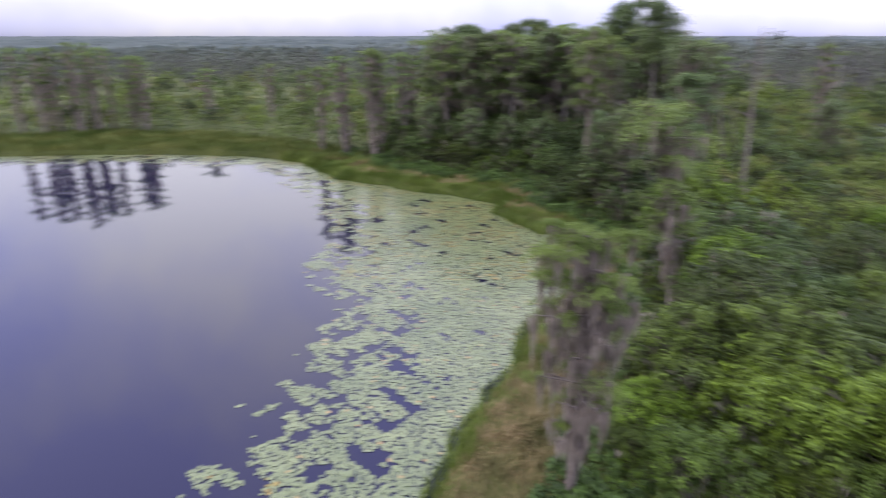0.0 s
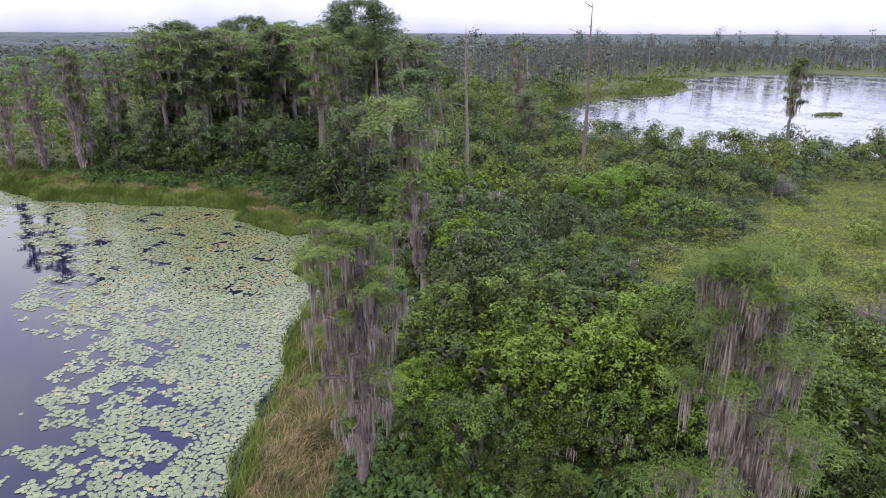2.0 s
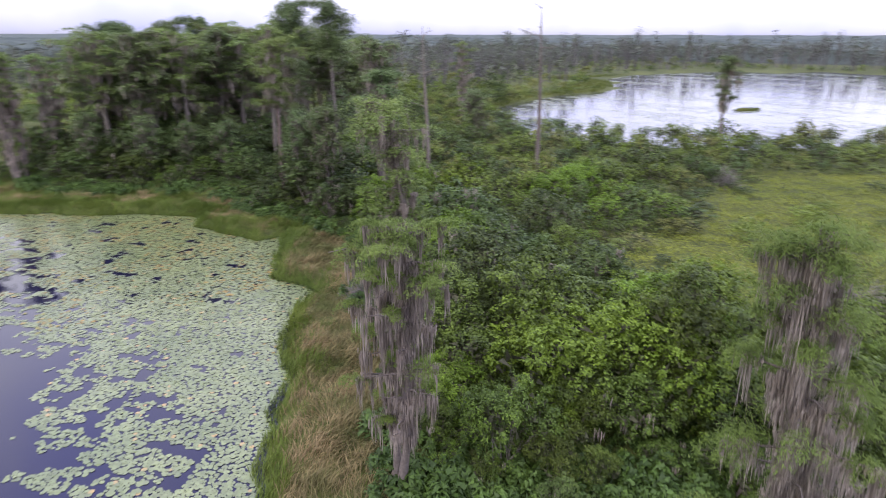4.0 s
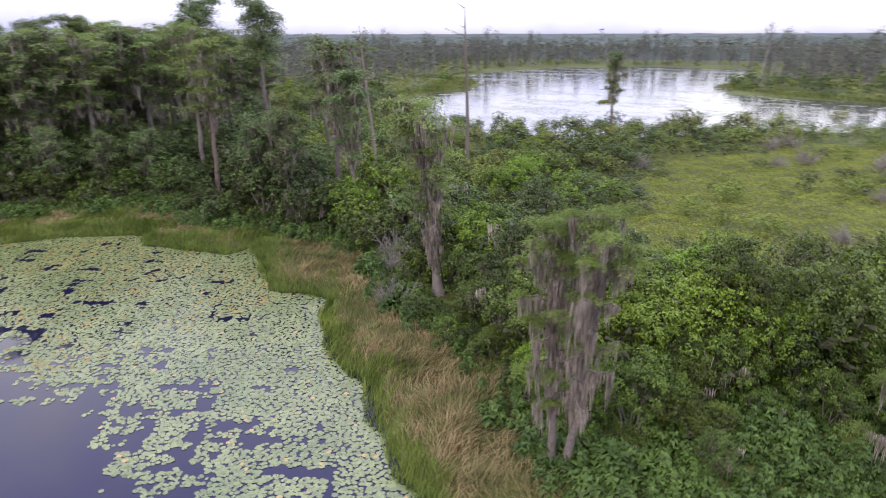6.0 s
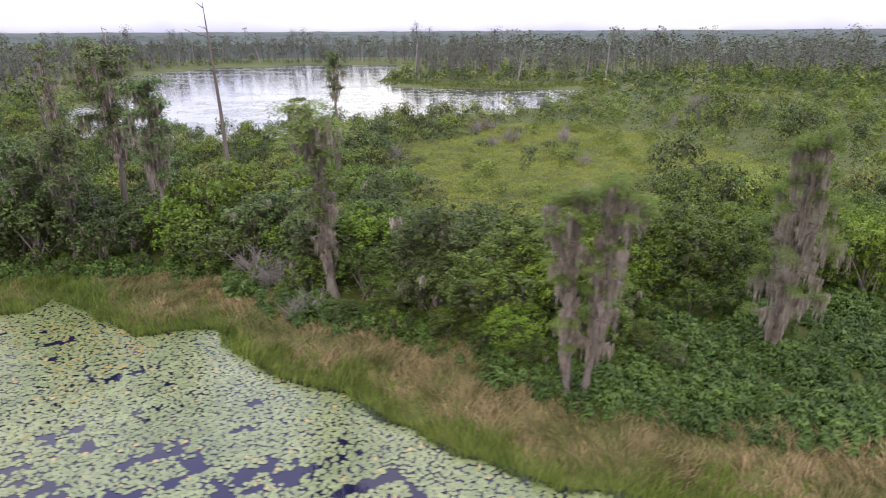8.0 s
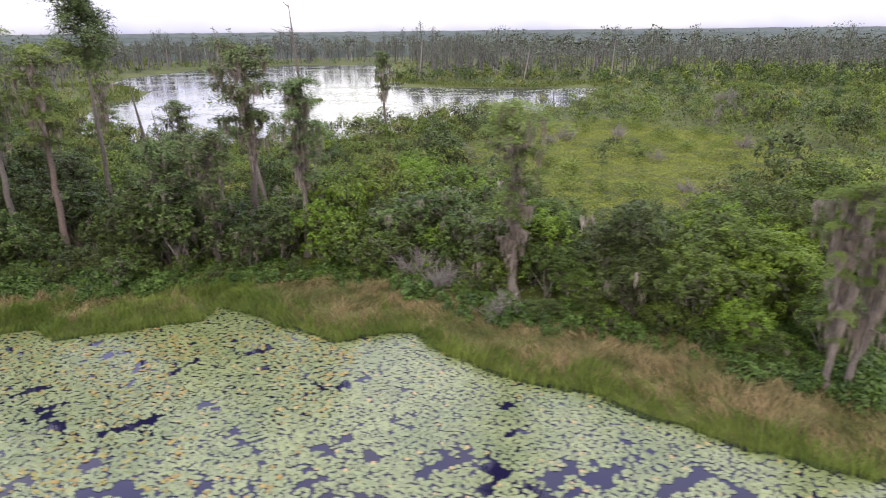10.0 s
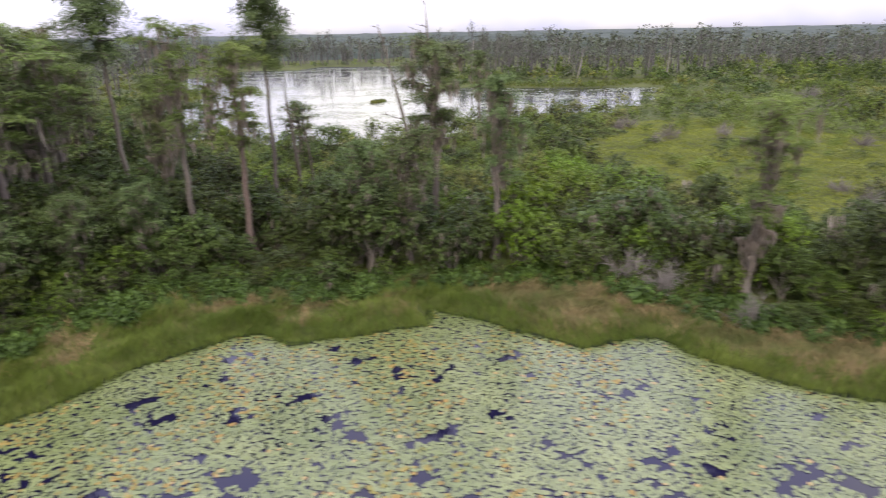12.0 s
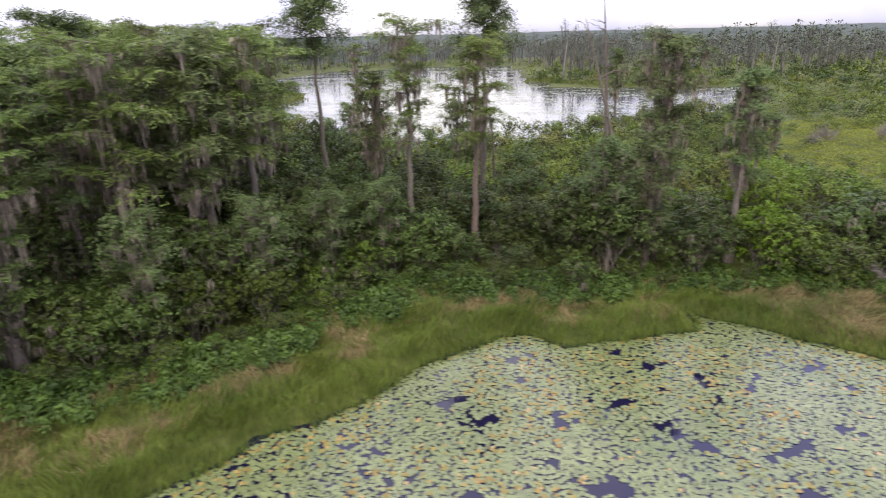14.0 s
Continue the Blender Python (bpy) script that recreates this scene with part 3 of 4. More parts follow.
dead_tree(rng, (41.6, 92.4), 15.6, 0.34, [(0.8, 1.5, 40, 0.6), (0.66, 1.2, 200, 0.7)], (-2.2, 0.2), "leaning pale dead trunk in the shrubs")
dead_tree(rng, (43.0, 91.2), 12.0, 0.18, [(0.7, 1.0, 80, 0.6)], (-1.6, 0.3), "thin pale dead trunk in the shrubs")

# ---------------------------------------------------------------- shrubs


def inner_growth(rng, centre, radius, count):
    """Dark cards that fill the inside of a leafy lobe and stand in for its shade."""
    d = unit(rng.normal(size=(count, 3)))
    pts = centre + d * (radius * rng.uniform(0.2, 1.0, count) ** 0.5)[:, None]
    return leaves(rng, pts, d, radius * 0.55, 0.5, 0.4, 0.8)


def shrub(rng, clusters, per, card, lobes=8, tall_by=1.0, grown=1.0, tuft=0.3, core=24):
    """A lumpy crown of leaf rosettes about 2 m round and 3.4 m high at size 1, with stems and a dark filling painted as
    inner shade.
    """
    crown, wood, old = Stuff(), Stuff(), Stuff()
    az = np.arange(lobes) * 2.4 + rng.uniform(-0.4, 0.4, lobes)
    away = 1.45 * np.sqrt((np.arange(lobes) + 0.3) / lobes) * rng.uniform(0.75, 1.15, lobes)
    c = np.stack([np.cos(az) * away, np.sin(az) * away, 2.55 - 0.55 * away ** 2 * rng.uniform(0.4, 1.2, lobes) + rng.uniform(-0.25, 0.35, lobes)], -1)
    c[:, 2] = np.maximum(c[:, 2], 0.75) * tall_by
    r = rng.uniform(0.5, 0.9, lobes) * grown
    c = c * grown
    which = rng.choice(lobes, clusters, p=r ** 2 / (r ** 2).sum())
    d = unit(rng.normal(size=(clusters, 3)) * np.array([1, 1, 0.8]) + np.array([0, 0, 0.45]))
    mid = c[which] + d * (r[which] * np.where(np.arange(clusters) % 4, rng.uniform(0.85, 1.1, clusters), rng.uniform(0.5, 0.75, clusters)))[:, None]
    skirt = rng.uniform(0, 1, clusters) < 0.16
    mid[skirt, 2] *= rng.uniform(0.2, 0.7, skirt.sum())
    mid[:, 2] = np.maximum(mid[:, 2], 0.25)
    big = np.repeat(rng.uniform(0.6, 1.35, clusters), per) * tuft * grown ** 0.5
    e = unit(0.9 * np.repeat(d, per, 0) + np.array([0, 0, 0.45]) + 0.8 * rng.normal(size=(clusters * per, 3)))
    pts = np.repeat(mid, per, 0) + e * (rng.uniform(0.6, 1.0, clusters * per) * big)[:, None]
    pts[:, 2] = np.maximum(pts[:, 2], 0.1)
    crown.add(*leaves(rng, pts, 0.8 * e + np.array([0, 0, 0.35]), card, 0.62, 0.3, 0.4))
    for i in range(lobes):
        st = rng.normal(size=3) * np.array([0.2, 0.2, 0])
        f = np.linspace(0, 1, 3)[:, None]
        wood.add(*tube((1 - f) * st + 0.8 * f * c[i], np.linspace(0.05, 0.02, 3), 3))
        # old gathers the dark cards that paint shade behind the leaf shell
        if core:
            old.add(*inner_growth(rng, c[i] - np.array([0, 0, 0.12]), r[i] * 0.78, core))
    return crown, wood, old


def bare_bush(rng, stems=34):
    """A rounded bush of forking bare twigs, about 1.5 m round."""
    s = Stuff()
    for i in range(stems):
        az, up, L = rng.uniform(0, 6.28), rng.uniform(0.35, 1.5), rng.uniform(0.9, 1.5)
        d = np.array([np.cos(az) * np.cos(up), np.sin(az) * np.cos(up), np.sin(up)])
        pth = rng.normal(size=3) * np.array([0.2, 0.2, 0]) + d * np.linspace(0, 1, 3)[:, None] * L + np.vstack([np.zeros(3), rng.normal(size=(2, 3)) * 0.08])
        s.add(*tube(pth, [0.03, 0.02, 0.008], 3))
        for k in range(11):
            st = pth[1] + (pth[2] - pth[1]) * rng.uniform(-0.6, 1)
            e = unit(d + rng.normal(size=3) * 0.75)
            s.add(*tube([st, st + e * rng.uniform(0.25, 0.6)], [0.012, 0.004], 3))
    return s


rng = np.random.default_rng(31)
KINDS = (
    (M_LEAF, "rounded green leafy shrub in the swamp thicket", 8, 1.0), (M_LEAF, "tall green leafy shrub in the swamp thicket", 9, 1.25),
    (M_LIME, "bright yellow-green leafy shrub with fresh growth", 8, 1.0), (M_DARKLEAF, "dark green leafy shrub in the shaded thicket", 8, 1.1),
    (M_LEAF, "spreading green shrub with open leafy crown", 11, 0.85), (M_DARKLEAF, "dense dark green shrub under the cypresses", 7, 1.0))


def shrub_kinds(clusters, per, card, homes):
    made = []
    for (mat, label, lobes, high), (x, y, size) in zip(KINDS, homes):
        crown, wood, old = shrub(rng, clusters, per, card, lobes, high)
        root = new("shrub")
        part("foliage", crown, mat, root)
        part("stem", wood, M_BARK, root)
        tagged(part("inner_growth", old, M_SHADE_CORE, root, "dark filling that paints the shade between leaves"), kind="stuff")
        if high in (0.85, 1.1):
            hair = Stuff()
            v = crown.arrays()[0]
            tops = v[rng.integers(0, len(v), 9)].repeat(14, 0) + rng.normal(size=(126, 3)) * np.array([0.1, 0.1, 0.05])
            tops = tops[tops[:, 2] > 0.9]
            hair.add(*strands(rng, tops + np.array([0, 0, 0.1]), 0.7, 0.06, coarse=True))
            tagged(part("moss", hair, M_MOSS, root, "grey hanging moss strands"), kind="stuff")
        tagged(root, label, "shrub", "thicket shrubs")
        root.matrix_world = pose(x, y, float(ground_at(np.array([[x, y]]))[0]) - 0.1, 0, 0, 40) @ Matrix.Diagonal((size, size, size, 1))
        made.append(root)
    return made


fine = shrub_kinds(200, 34, 0.098, [(16.0, 23.5, 1.25), (29.0, 39.5, 1.5), (18.2, 27.0, 1.45), (20.5, 36.0, 1.4), (15.5, 32.0, 1.0), (17.5, 39.5, 1.1)])
coarse = shrub_kinds(120, 18, 0.16, [(22.0, 58.0, 1.2), (27.0, 55.0, 1.4), (24.0, 52.0, 1.2), (19.8, 69.0, 1.5), (23.0, 62.0, 1.0), (14.5, 92.0, 1.1)])

land = scattered(rng, -12, 62, -14, 118, 2.9)
dist_bank = reach(BANK, land)
ok = (dist_bank > 1.2) & (meadow_gap(land) > 0.5) & (water_gap(land) > 3)
ok &= ~((land[:, 1] < 21.5) & (land[:, 0] < 20 + 0.3 * (21.5 - land[:, 1])))
for tx, ty in ((5.85, 24.2), (15.4, 11.2), (17.8, 44.6), (18.2, 51.4), (20.6, 53.6), (20.0, 72.6), (21.2, 73.2)):
    ok &= np.hypot(land[:, 0] - tx, land[:, 1] - ty) > 2.2
land = land[ok]
near = (land[:, 0] < 34) & (land[:, 1] < 82)
order = np.argsort(land[:, 0] + 0.15 * land[:, 1] + 1000 * ~near)
singles, rest = land[order[:285]], land[order[285:]]
for x, y in singles:
    kinds = fine if y < 46 else coarse
    shade = inside(DOME, np.array([[x, y]]))[0] or (y > 64 and x < 26)
    lime = wobble(np.array([[x, y]]), 9.0, 3.0)[0] > (0.36 if x > 19 else 0.6)
    dim = 33 < y < 60 and x < 34 and rng.uniform() < 0.75
    bright = y < 27 and x > 21 or (18 < y < 33 and rng.uniform() < 0.4)
    kind = kinds[(0, 2, 2, 1, 4)[rng.integers(0, 5)]] if bright else kinds[3 + 2 * rng.integers(0, 2)] if shade or dim else kinds[2] if lime else kinds[(0, 1, 4, 0, 2, 4, 1, 3)[rng.integers(0, 8)]]
    size = rng.choice((0.7, 0.9, 1.1, 1.3, 1.5)) * rng.uniform(0.9, 1.1)
    edge = np.clip(reach(BANK, np.array([[x, y]]))[0] / 5, 0.5, 1.0) * np.clip(meadow_gap(np.array([[x, y]]))[0] / 9, 0.45, 1.0)
    plant(kind, x, y, rng.uniform(0, 360), size * edge ** 0.6, size * rng.uniform(0.8, 1.2) * edge)
for x, y, size in ((16.0, 26.0, 1.2), (21.5, 24.0, 1.4), (22.6, 20.0, 1.2), (26.0, 17.3, 1.35), (25.5, 25.5, 1.4), (31.0, 27.0, 1.3), (47.7, 59.0, 1.2), (42.6, 58.0, 1.2), (51.5, 61.0, 1.2)):
    plant(fine[2], x, y, rng.uniform(0, 360), size)
for x, y, size in ((9.5, 22.5, 0.55), (12.5, 21.0, 0.6), (11.0, 18.5, 0.5), (17.5, 18.5, 0.7), (19.5, 16.0, 0.8), (21.0, 13.0, 0.8), (18.5, 9.5, 0.6), (22.5, 18.5, 1.0), (24.5, 14.5, 1.1), (24.0, 9.0, 0.9), (14.2, 19.6, 0.5), (27.0, 18.0, 1.1), (27.5, 11.0, 1.0)):
    plant(fine[(0, 4, 3)[rng.integers(0, 3)]], x, y, rng.uniform(0, 360), size)
for x, y, size in ((-3.0, 108.5, 1.3), (1.5, 104.0, 1.4), (5.5, 101.5, 1.2), (-0.5, 104.8, 1.0), (8.5, 99.0, 1.1), (-6.0, 109.8, 1.2), (3.0, 101.0, 0.9), (11.5, 96.5, 1.1)):
    plant(coarse[(1, 4, 0)[rng.integers(0, 3)]], x, y, rng.uniform(0, 360), size)
# taller dark broad-leaved trees along the front of the cypress stand
under = []
for hh, (x, y) in ((1.15, (7, 103)), (1.3, (20.8, 79.5))):
    crown, wood, old = shrub(rng, 360, 18, 0.2, 16, hh, 2.0)
    root = new("broadleaf_tree")
    part("crown", crown, M_DARKLEAF, root)
    part("trunk", wood, M_BARK, root)
    tagged(part("inner_growth", old, M_SHADE_CORE, root, "dark filling that paints the shade between leaves"), kind="stuff")
    tagged(root, "low dark broad-leaved tree under the cypresses", "tree", "understory trees")
    root.matrix_world = pose(x, y, 0.8)
    under.append(root)
for x, y, size in ((-1, 109, 0.85), (3, 106, 1.0), (11, 100, 0.95), (15, 97.5, 1.0), (19, 92.5, 0.7), (25.5, 79.0, 0.8), (23.5, 84, 0.8), (5, 110, 1.1), (12, 106, 1.1), (20, 99, 1.0), (27, 91, 0.85), (-5, 112.5, 0.8), (17, 104, 1.1), (30, 80, 0.8), (34, 86, 0.8), (24, 98, 1.1), (28, 103, 1.2), (33, 98, 1.1), (24, 108, 1.25), (30, 113, 1.2), (36, 106, 1.2), (16, 108, 1.2), (40, 113, 1.2), (9, 113, 1.3), (0, 116, 1.2)):
    plant(under[rng.integers(0, 2)], x, y, rng.uniform(0, 360), size, size * rng.uniform(0.85, 1.1))
for x, y, size in ((4.5, 101.5, 0.75), (9.8, 98.5, 0.7), (14.2, 95.5, 0.7), (-2.5, 106.5, 0.8), (21.0, 77.0, 0.8)):
    plant(blob, x, y, rng.uniform(0, 360), size, size)


def joined_shrubs(name, spots, clusters, per, card, mat, label, lo=0.8, hi=1.4, grown=1.0, core=22):
    s, w = Stuff(), Stuff()
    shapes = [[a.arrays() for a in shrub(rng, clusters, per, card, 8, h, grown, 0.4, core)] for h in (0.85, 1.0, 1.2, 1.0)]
    which = rng.integers(0, len(shapes), len(spots))
    for i, (sh, _, tw) in enumerate(shapes):
        q = spots[which == i]
        size = lo + (hi - lo) * rng.uniform(0, 1, len(q)) ** 1.4
        high = size * rng.uniform(0.75, 1.3, len(q)) * np.where((reach(LAKE, q) < 45) & (q[:, 0] > 128), 0.75, 1.0) * np.clip(meadow_gap(q) / 6, 0.5, 1.0)
        turn, at = rng.uniform(0, 6.28, len(q)), on_ground(q, 0.2)
        s.scatter(sh, at, turn, size, high)
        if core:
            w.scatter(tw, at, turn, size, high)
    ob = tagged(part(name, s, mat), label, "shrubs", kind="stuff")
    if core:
        tagged(part("inner_growth", w, M_SHADE_CORE, ob, "dark filling that paints the shade inside the shrubs"), kind="stuff")
    return ob


def dealt(spots, *shares):
    """Deals spots out to kinds: half by patches of the ground, half at random."""
    v = 0.5 + 0.30 * wobble(spots, 13.0, 8.0) + rng.uniform(-0.35, 0.35, len(spots))
    cuts = np.quantile(v, np.cumsum(shares)[:-1])
    k = np.searchsorted(cuts, v)
    return [spots[k == i] for i in range(len(shares))]


MIX = ((M_THICKET, "green"), (M_DARKLEAF, "dark green"), (M_OLIVE, "olive"), (M_LIME, "bright green"))
for (mat, hue), spots in zip(MIX, dealt(rest, 0.38, 0.32, 0.15, 0.15)):
    joined_shrubs("shrub_thicket", spots, 64, 14, 0.175, mat, "dense thicket of %s leafy swamp shrubs" % hue, 0.7, 1.5)
brim = scattered(rng, -16, 26, 24, 122, 2.1)
g = reach(BANK, brim)
brim = brim[(g > 0.2 + 0.8 * wobble(brim, 3.0)) & (g < 4.5) & (water_gap(brim) > 3)]
for (mat, hue), spots in zip(((M_LEAF, "green"), (M_LIME, "bright green"), (M_DARKLEAF, "dark green")), dealt(brim, 0.5, 0.2, 0.3)):
    joined_shrubs("bank_shrubs", spots, 60, 14, 0.15, mat, "low %s leafy shrubs where thicket meets bank" % hue, 0.3, 0.75)
mid = scattered(rng, -110, 175, -70, 215, 4.9)
mid = mid[(water_gap(mid) > 2) & (reach(BANK, mid) > 1.5) & (meadow_gap(mid) > 1) & ~((mid[:, 0] > -14) & (mid[:, 0] < 64) & (mid[:, 1] > 12) & (mid[:, 1] < 119))]
mid = mid[~((mid[:, 0] < 62) & (mid[:, 0] > -20) & (mid[:, 1] < 16) & (mid[:, 1] > -14))]
mid = mid[(wobble(mid, 16.0, 2.0) > -0.55) & ~((mid[:, 0] > 62) & (mid[:, 0] < 128) & (mid[:, 1] > 46) & (mid[:, 1] < 178))]
lakeside = scattered(rng, 62, 128, 46, 178, 3.5)
lakeside = lakeside[(water_gap(lakeside) > 1.5) & (meadow_gap(lakeside) > 2)]
for (mat, hue), spots in zip(MIX, dealt(lakeside, 0.38, 0.32, 0.18, 0.12)):
    joined_shrubs("lakeside_thicket", spots, 56, 12, 0.185, mat, "%s leafy shrubs crowding the lake shore" % hue, 0.75, 1.5)
for (mat, hue), spots in zip(MIX, dealt(mid, 0.46, 0.12, 0.27, 0.15)):
    joined_shrubs("shrub_scrub", spots, 36, 9, 0.27, mat, "scattered %s scrub on the marsh between the waters" % hue, 0.55, 1.5, core=4)
far = scattered(rng, -420, 420, -260, 420, 13.0)
r = np.hypot(far[:, 0], far[:, 1] - 40)
far = far[(water_gap(far) > 3) & (r > 150) & (reach(BANK, far) > 2) & ~((far[:, 0] > -110) & (far[:, 0] < 175) & (far[:, 1] > -70) & (far[:, 1] < 215)) & (far[:, 1] > -0.55 * far[:, 0] - 120) & (far[:, 1] > -200)]
for (mat, hue), spots in zip(MIX, dealt(far, 0.4, 0.35, 0.25)):
    joined_shrubs("far_scrub", spots, 16, 6, 0.7, mat, "low %s scrub far across the marsh" % hue, 0.9, 1.7, core=0)
big = scattered(rng, -115, 150, -40, 260, 15.0)
big = big[(water_gap(big) > 4) & (reach(BANK, big) > 3) & (meadow_gap(big) > 4) & ~((big[:, 0] > -5) & (big[:, 0] < 50) & (big[:, 1] < 119)) & ~inside(DOME, big) & ((reach(LAKE, big) > 50) | (big[:, 1] > 180))]
for (mat, hue), spots in zip(MIX[:2], dealt(big, 0.5, 0.5)):
    joined_shrubs("tall_scrub", spots, 70, 14, 0.38, mat, "taller %s bushes standing out of the marsh scrub" % hue, 0.7, 1.15, 1.9, core=10)

knolls = scattered(rng, 106, 235, -75, 42, 9.0)
knolls = knolls[(water_gap(knolls) > 5) & (meadow_gap(knolls) > 4) & (wobble(knolls, 20.0, 4.0) > -0.35)]
for (mat, hue), spots in zip(MIX[:2], dealt(knolls, 0.72, 0.28)):
    joined_shrubs("marsh_bushes", spots, 80, 14, 0.29, mat, "rounded %s bushes standing beyond the meadow" % hue, 0.55, 0.95, 1.7, core=10)
clumps = scattered(rng, 36, 128, -24, 56, 4.6)
clumps = clumps[(meadow_gap(clumps) < 0) & (0.6 * wobble(clumps, 12.0, 5.0) + rng.uniform(-0.6, 0.6, len(clumps)) > -0.02)]
for (mat, hue), spots in zip(MIX[:3], dealt(clumps, 0.4, 0.35, 0.25)):
    s = Stuff()
    sh = shrub(rng, 70, 13, 0.21, 8, 0.8)[0].arrays()
    size = 0.4 + 0.9 * rng.uniform(0, 1, len(spots)) ** 1.5
    s.scatter(sh, on_ground(spots, 0.2), rng.uniform(0, 6.28, len(spots)), size, size * rng.uniform(0.6, 0.95, len(spots)))
    tagged(part("meadow_bushes", s, mat), "low %s bushes dotted over the open meadow" % hue, "shrubs", kind="stuff")

# bare grey bushes
bb = new("bare_bush")
part("bare_crown", bare_bush(rng), M_TWIG, bb)
tagged(bb, "leafless grey twiggy bush among green shrubs", "bush", "bare bushes")
bb.matrix_world = pose(18.2, 51.4, 0.8) @ Matrix.Diagonal((1.3, 1.3, 1.45, 1))
for x, y, size in ((13.3, 45.2, 1.1), (23.6, 40.6, 1.9), (24.6, 41.6, 1.4), (97.9, 39.4, 1.4), (99.4, 29.2, 1.5), (77.2, 25, 1.0), (90.6, 7.7, 1.3), (56.1, 24.1, 1.1), (112.3, 46.5, 1.5), (109, 48.5, 1.3), (94, 42.5, 1.0), (163, -6.8, 2.2), (158, -4, 2.0), (155.4, -11, 1.8), (167, -9.5, 1.8), (45, 25, 1.5), (47, 23.5, 1.1), (131, 0, 1.9), (127, 4, 1.7), (135, -4, 1.8), (123, 7, 1.3), (74, 57, 1.5), (20.6, 53.6, 1.4), (19.5, 50.2, 1.1)):
    plant(bb, x, y, rng.uniform(0, 360), size * 1.05)

# ---------------------------------------------------------------- meadow, herbs, grass


def blades(rng, spots, high, wide, lean=0.45):
    n = len(spots)
    az = rng.uniform(0, 6.28, n)
    side = np.stack([np.cos(az), np.sin(az), np.zeros(n)], -1)
    az2 = 2.6 * wobble(spots[:, :2], 2.8, 3.0) + rng.normal(size=n) * 0.8
    out = np.stack([np.cos(az2), np.sin(az2), np.zeros(n)], -1)
    L = high * rng.uniform(0.6, 1.3, n)
    wd = wide * rng.uniform(0.7, 1.3, n)
    mid_p = spots + out * (L * lean * 0.3)[:, None] + np.array([0, 0, 1.0]) * (L * 0.6)[:, None]
    tip = spots + out * (L * lean)[:, None] + np.array([0, 0, 1.0]) * L[:, None]
    v = np.stack([spots - side * wd[:, None] / 2, spots + side * wd[:, None] / 2, mid_p + side * wd[:, None] * 0.4, mid_p - side * wd[:, None] * 0.4, tip], 1).reshape(-1, 3)
    b = np.arange(n)[:, None] * 5
    return v, np.array([[0, 1, 2, 3]]) + b, np.array([[3, 2, 4]]) + b


rng = np.random.default_rng(47)
s, e = Stuff(), Stuff()
p = scattered(rng, -30, 24, 4, 122, 0.122)
d, g = reach(POND, p) + 0.35 * wobble(p, 2.2), reach(BANK, p)
keep = (d > -0.35) & (g < 1.6)
p, d, g = p[keep], d[keep], g[keep]
dry = 0.55 * wobble(p, 2.4, 3.0) + 0.35 * wobble(p, 0.9, 1.0) + np.where(p[:, 1] < 64, 0.36, np.where(p[:, 1] < 88, -0.3, -0.6)) - 0.35 * np.clip(1.5 - d, 0, 2) + 0.25 * np.clip(d - 2.5, 0, 2) + rng.normal(size=len(p)) * 0.25
green = (dry < 0) | (d < rng.uniform(0.3, 1.6, len(p)))
tuft = 0.66 + 0.32 * wobble(p, 1.0, 6.0) + 0.26 * wobble(p, 3.1, 2.0)
s.add(*blades(rng, on_ground(p[~green], 0.05), tuft[~green] * 0.85, 0.05, 0.95))
e.add(*blades(rng, np.maximum(on_ground(p[green], 0.05), (-1e9, -1e9, -0.1)), tuft[green] * np.where(d[green] < 2, 1.15, 0.95), 0.05, 0.5))
tagged(part("bank_grass", s, M_GRASS), "dry tan grass leaning along the bank", "grass", kind="stuff")
tagged(part("shore_sedge", e, M_SEDGE), "green sedge and grass at the water's edge", "grass", kind="stuff")
s = Stuff()
p = scattered(rng, -130, -20, 90, 150, 0.32)
d, g = reach(POND, p), reach(BANK, p)
p = p[(d > -0.4) & (g < 3)]
s.add(*blades(rng, on_ground(p, 0.05), 1.0, 0.14, 0.5))
tagged(part("far_bank_grass", s, M_FARGRASS), "grass and sedge along the far shore", "grass", kind="stuff")
s = Stuff()
p = scattered(rng, 70, 270, 20, 260, 1.1)
d = reach(LAKE, p)
p = p[(d > -1) & (d < 14 + 6 * wobble(p, 25.0)) & ((p[:, 1] > 150) | (p[:, 0] > 200))]
s.add(*blades(rng, on_ground(p, 0.05), 1.0, 0.45, 0.5))
tagged(part("lake_grass", s, M_FARGRASS), "tawny marsh grass fringe round the lake", "grass", kind="stuff")

s = Stuff()
for x0, x1, y0, y1, step, size in ((34, 70, -10, 125, 0.5, 0.26), (70, 130, -60, 125, 0.75, 0.4), (130, 250, -80, 200, 1.1, 0.6), (-120, 70, 125, 220, 1.0, 0.6)):
    p = scattered(rng, x0, x1, y0, y1, step)
    p = p[(water_gap(p) > 2.0) & (reach(BANK, p) > 0.0) & (meadow_gap(p) > 1.0)]
    z = on_ground(p)
    z[:, 2] += rng.uniform(0.1, 1.2, len(p)) * (1 + 0.4 * wobble(p, 7.0))
    s.add(*leaves(rng, z, np.tile((0, 0, 1.0), (len(p), 1)), size, 0.75, 0.3, 0.4))
tagged(part("marsh_cover", s, M_LEAF), "low mixed green growth covering the marsh", "plants", kind="stuff")
s = Stuff()
p = scattered(rng, 30, 130, -28, 60, 0.16)
p = p[(meadow_gap(p) < 0) | ((meadow_gap(p) < 3) & (rng.uniform(0, 1, len(p)) < 0.5))]
z = on_ground(p)
z[:, 2] += rng.uniform(0.15, 0.6, len(p)) * (1 + 0.5 * wobble(p, 5.0)) + np.maximum(0.5 * wobble(p, 1.6, 3.0), 0)
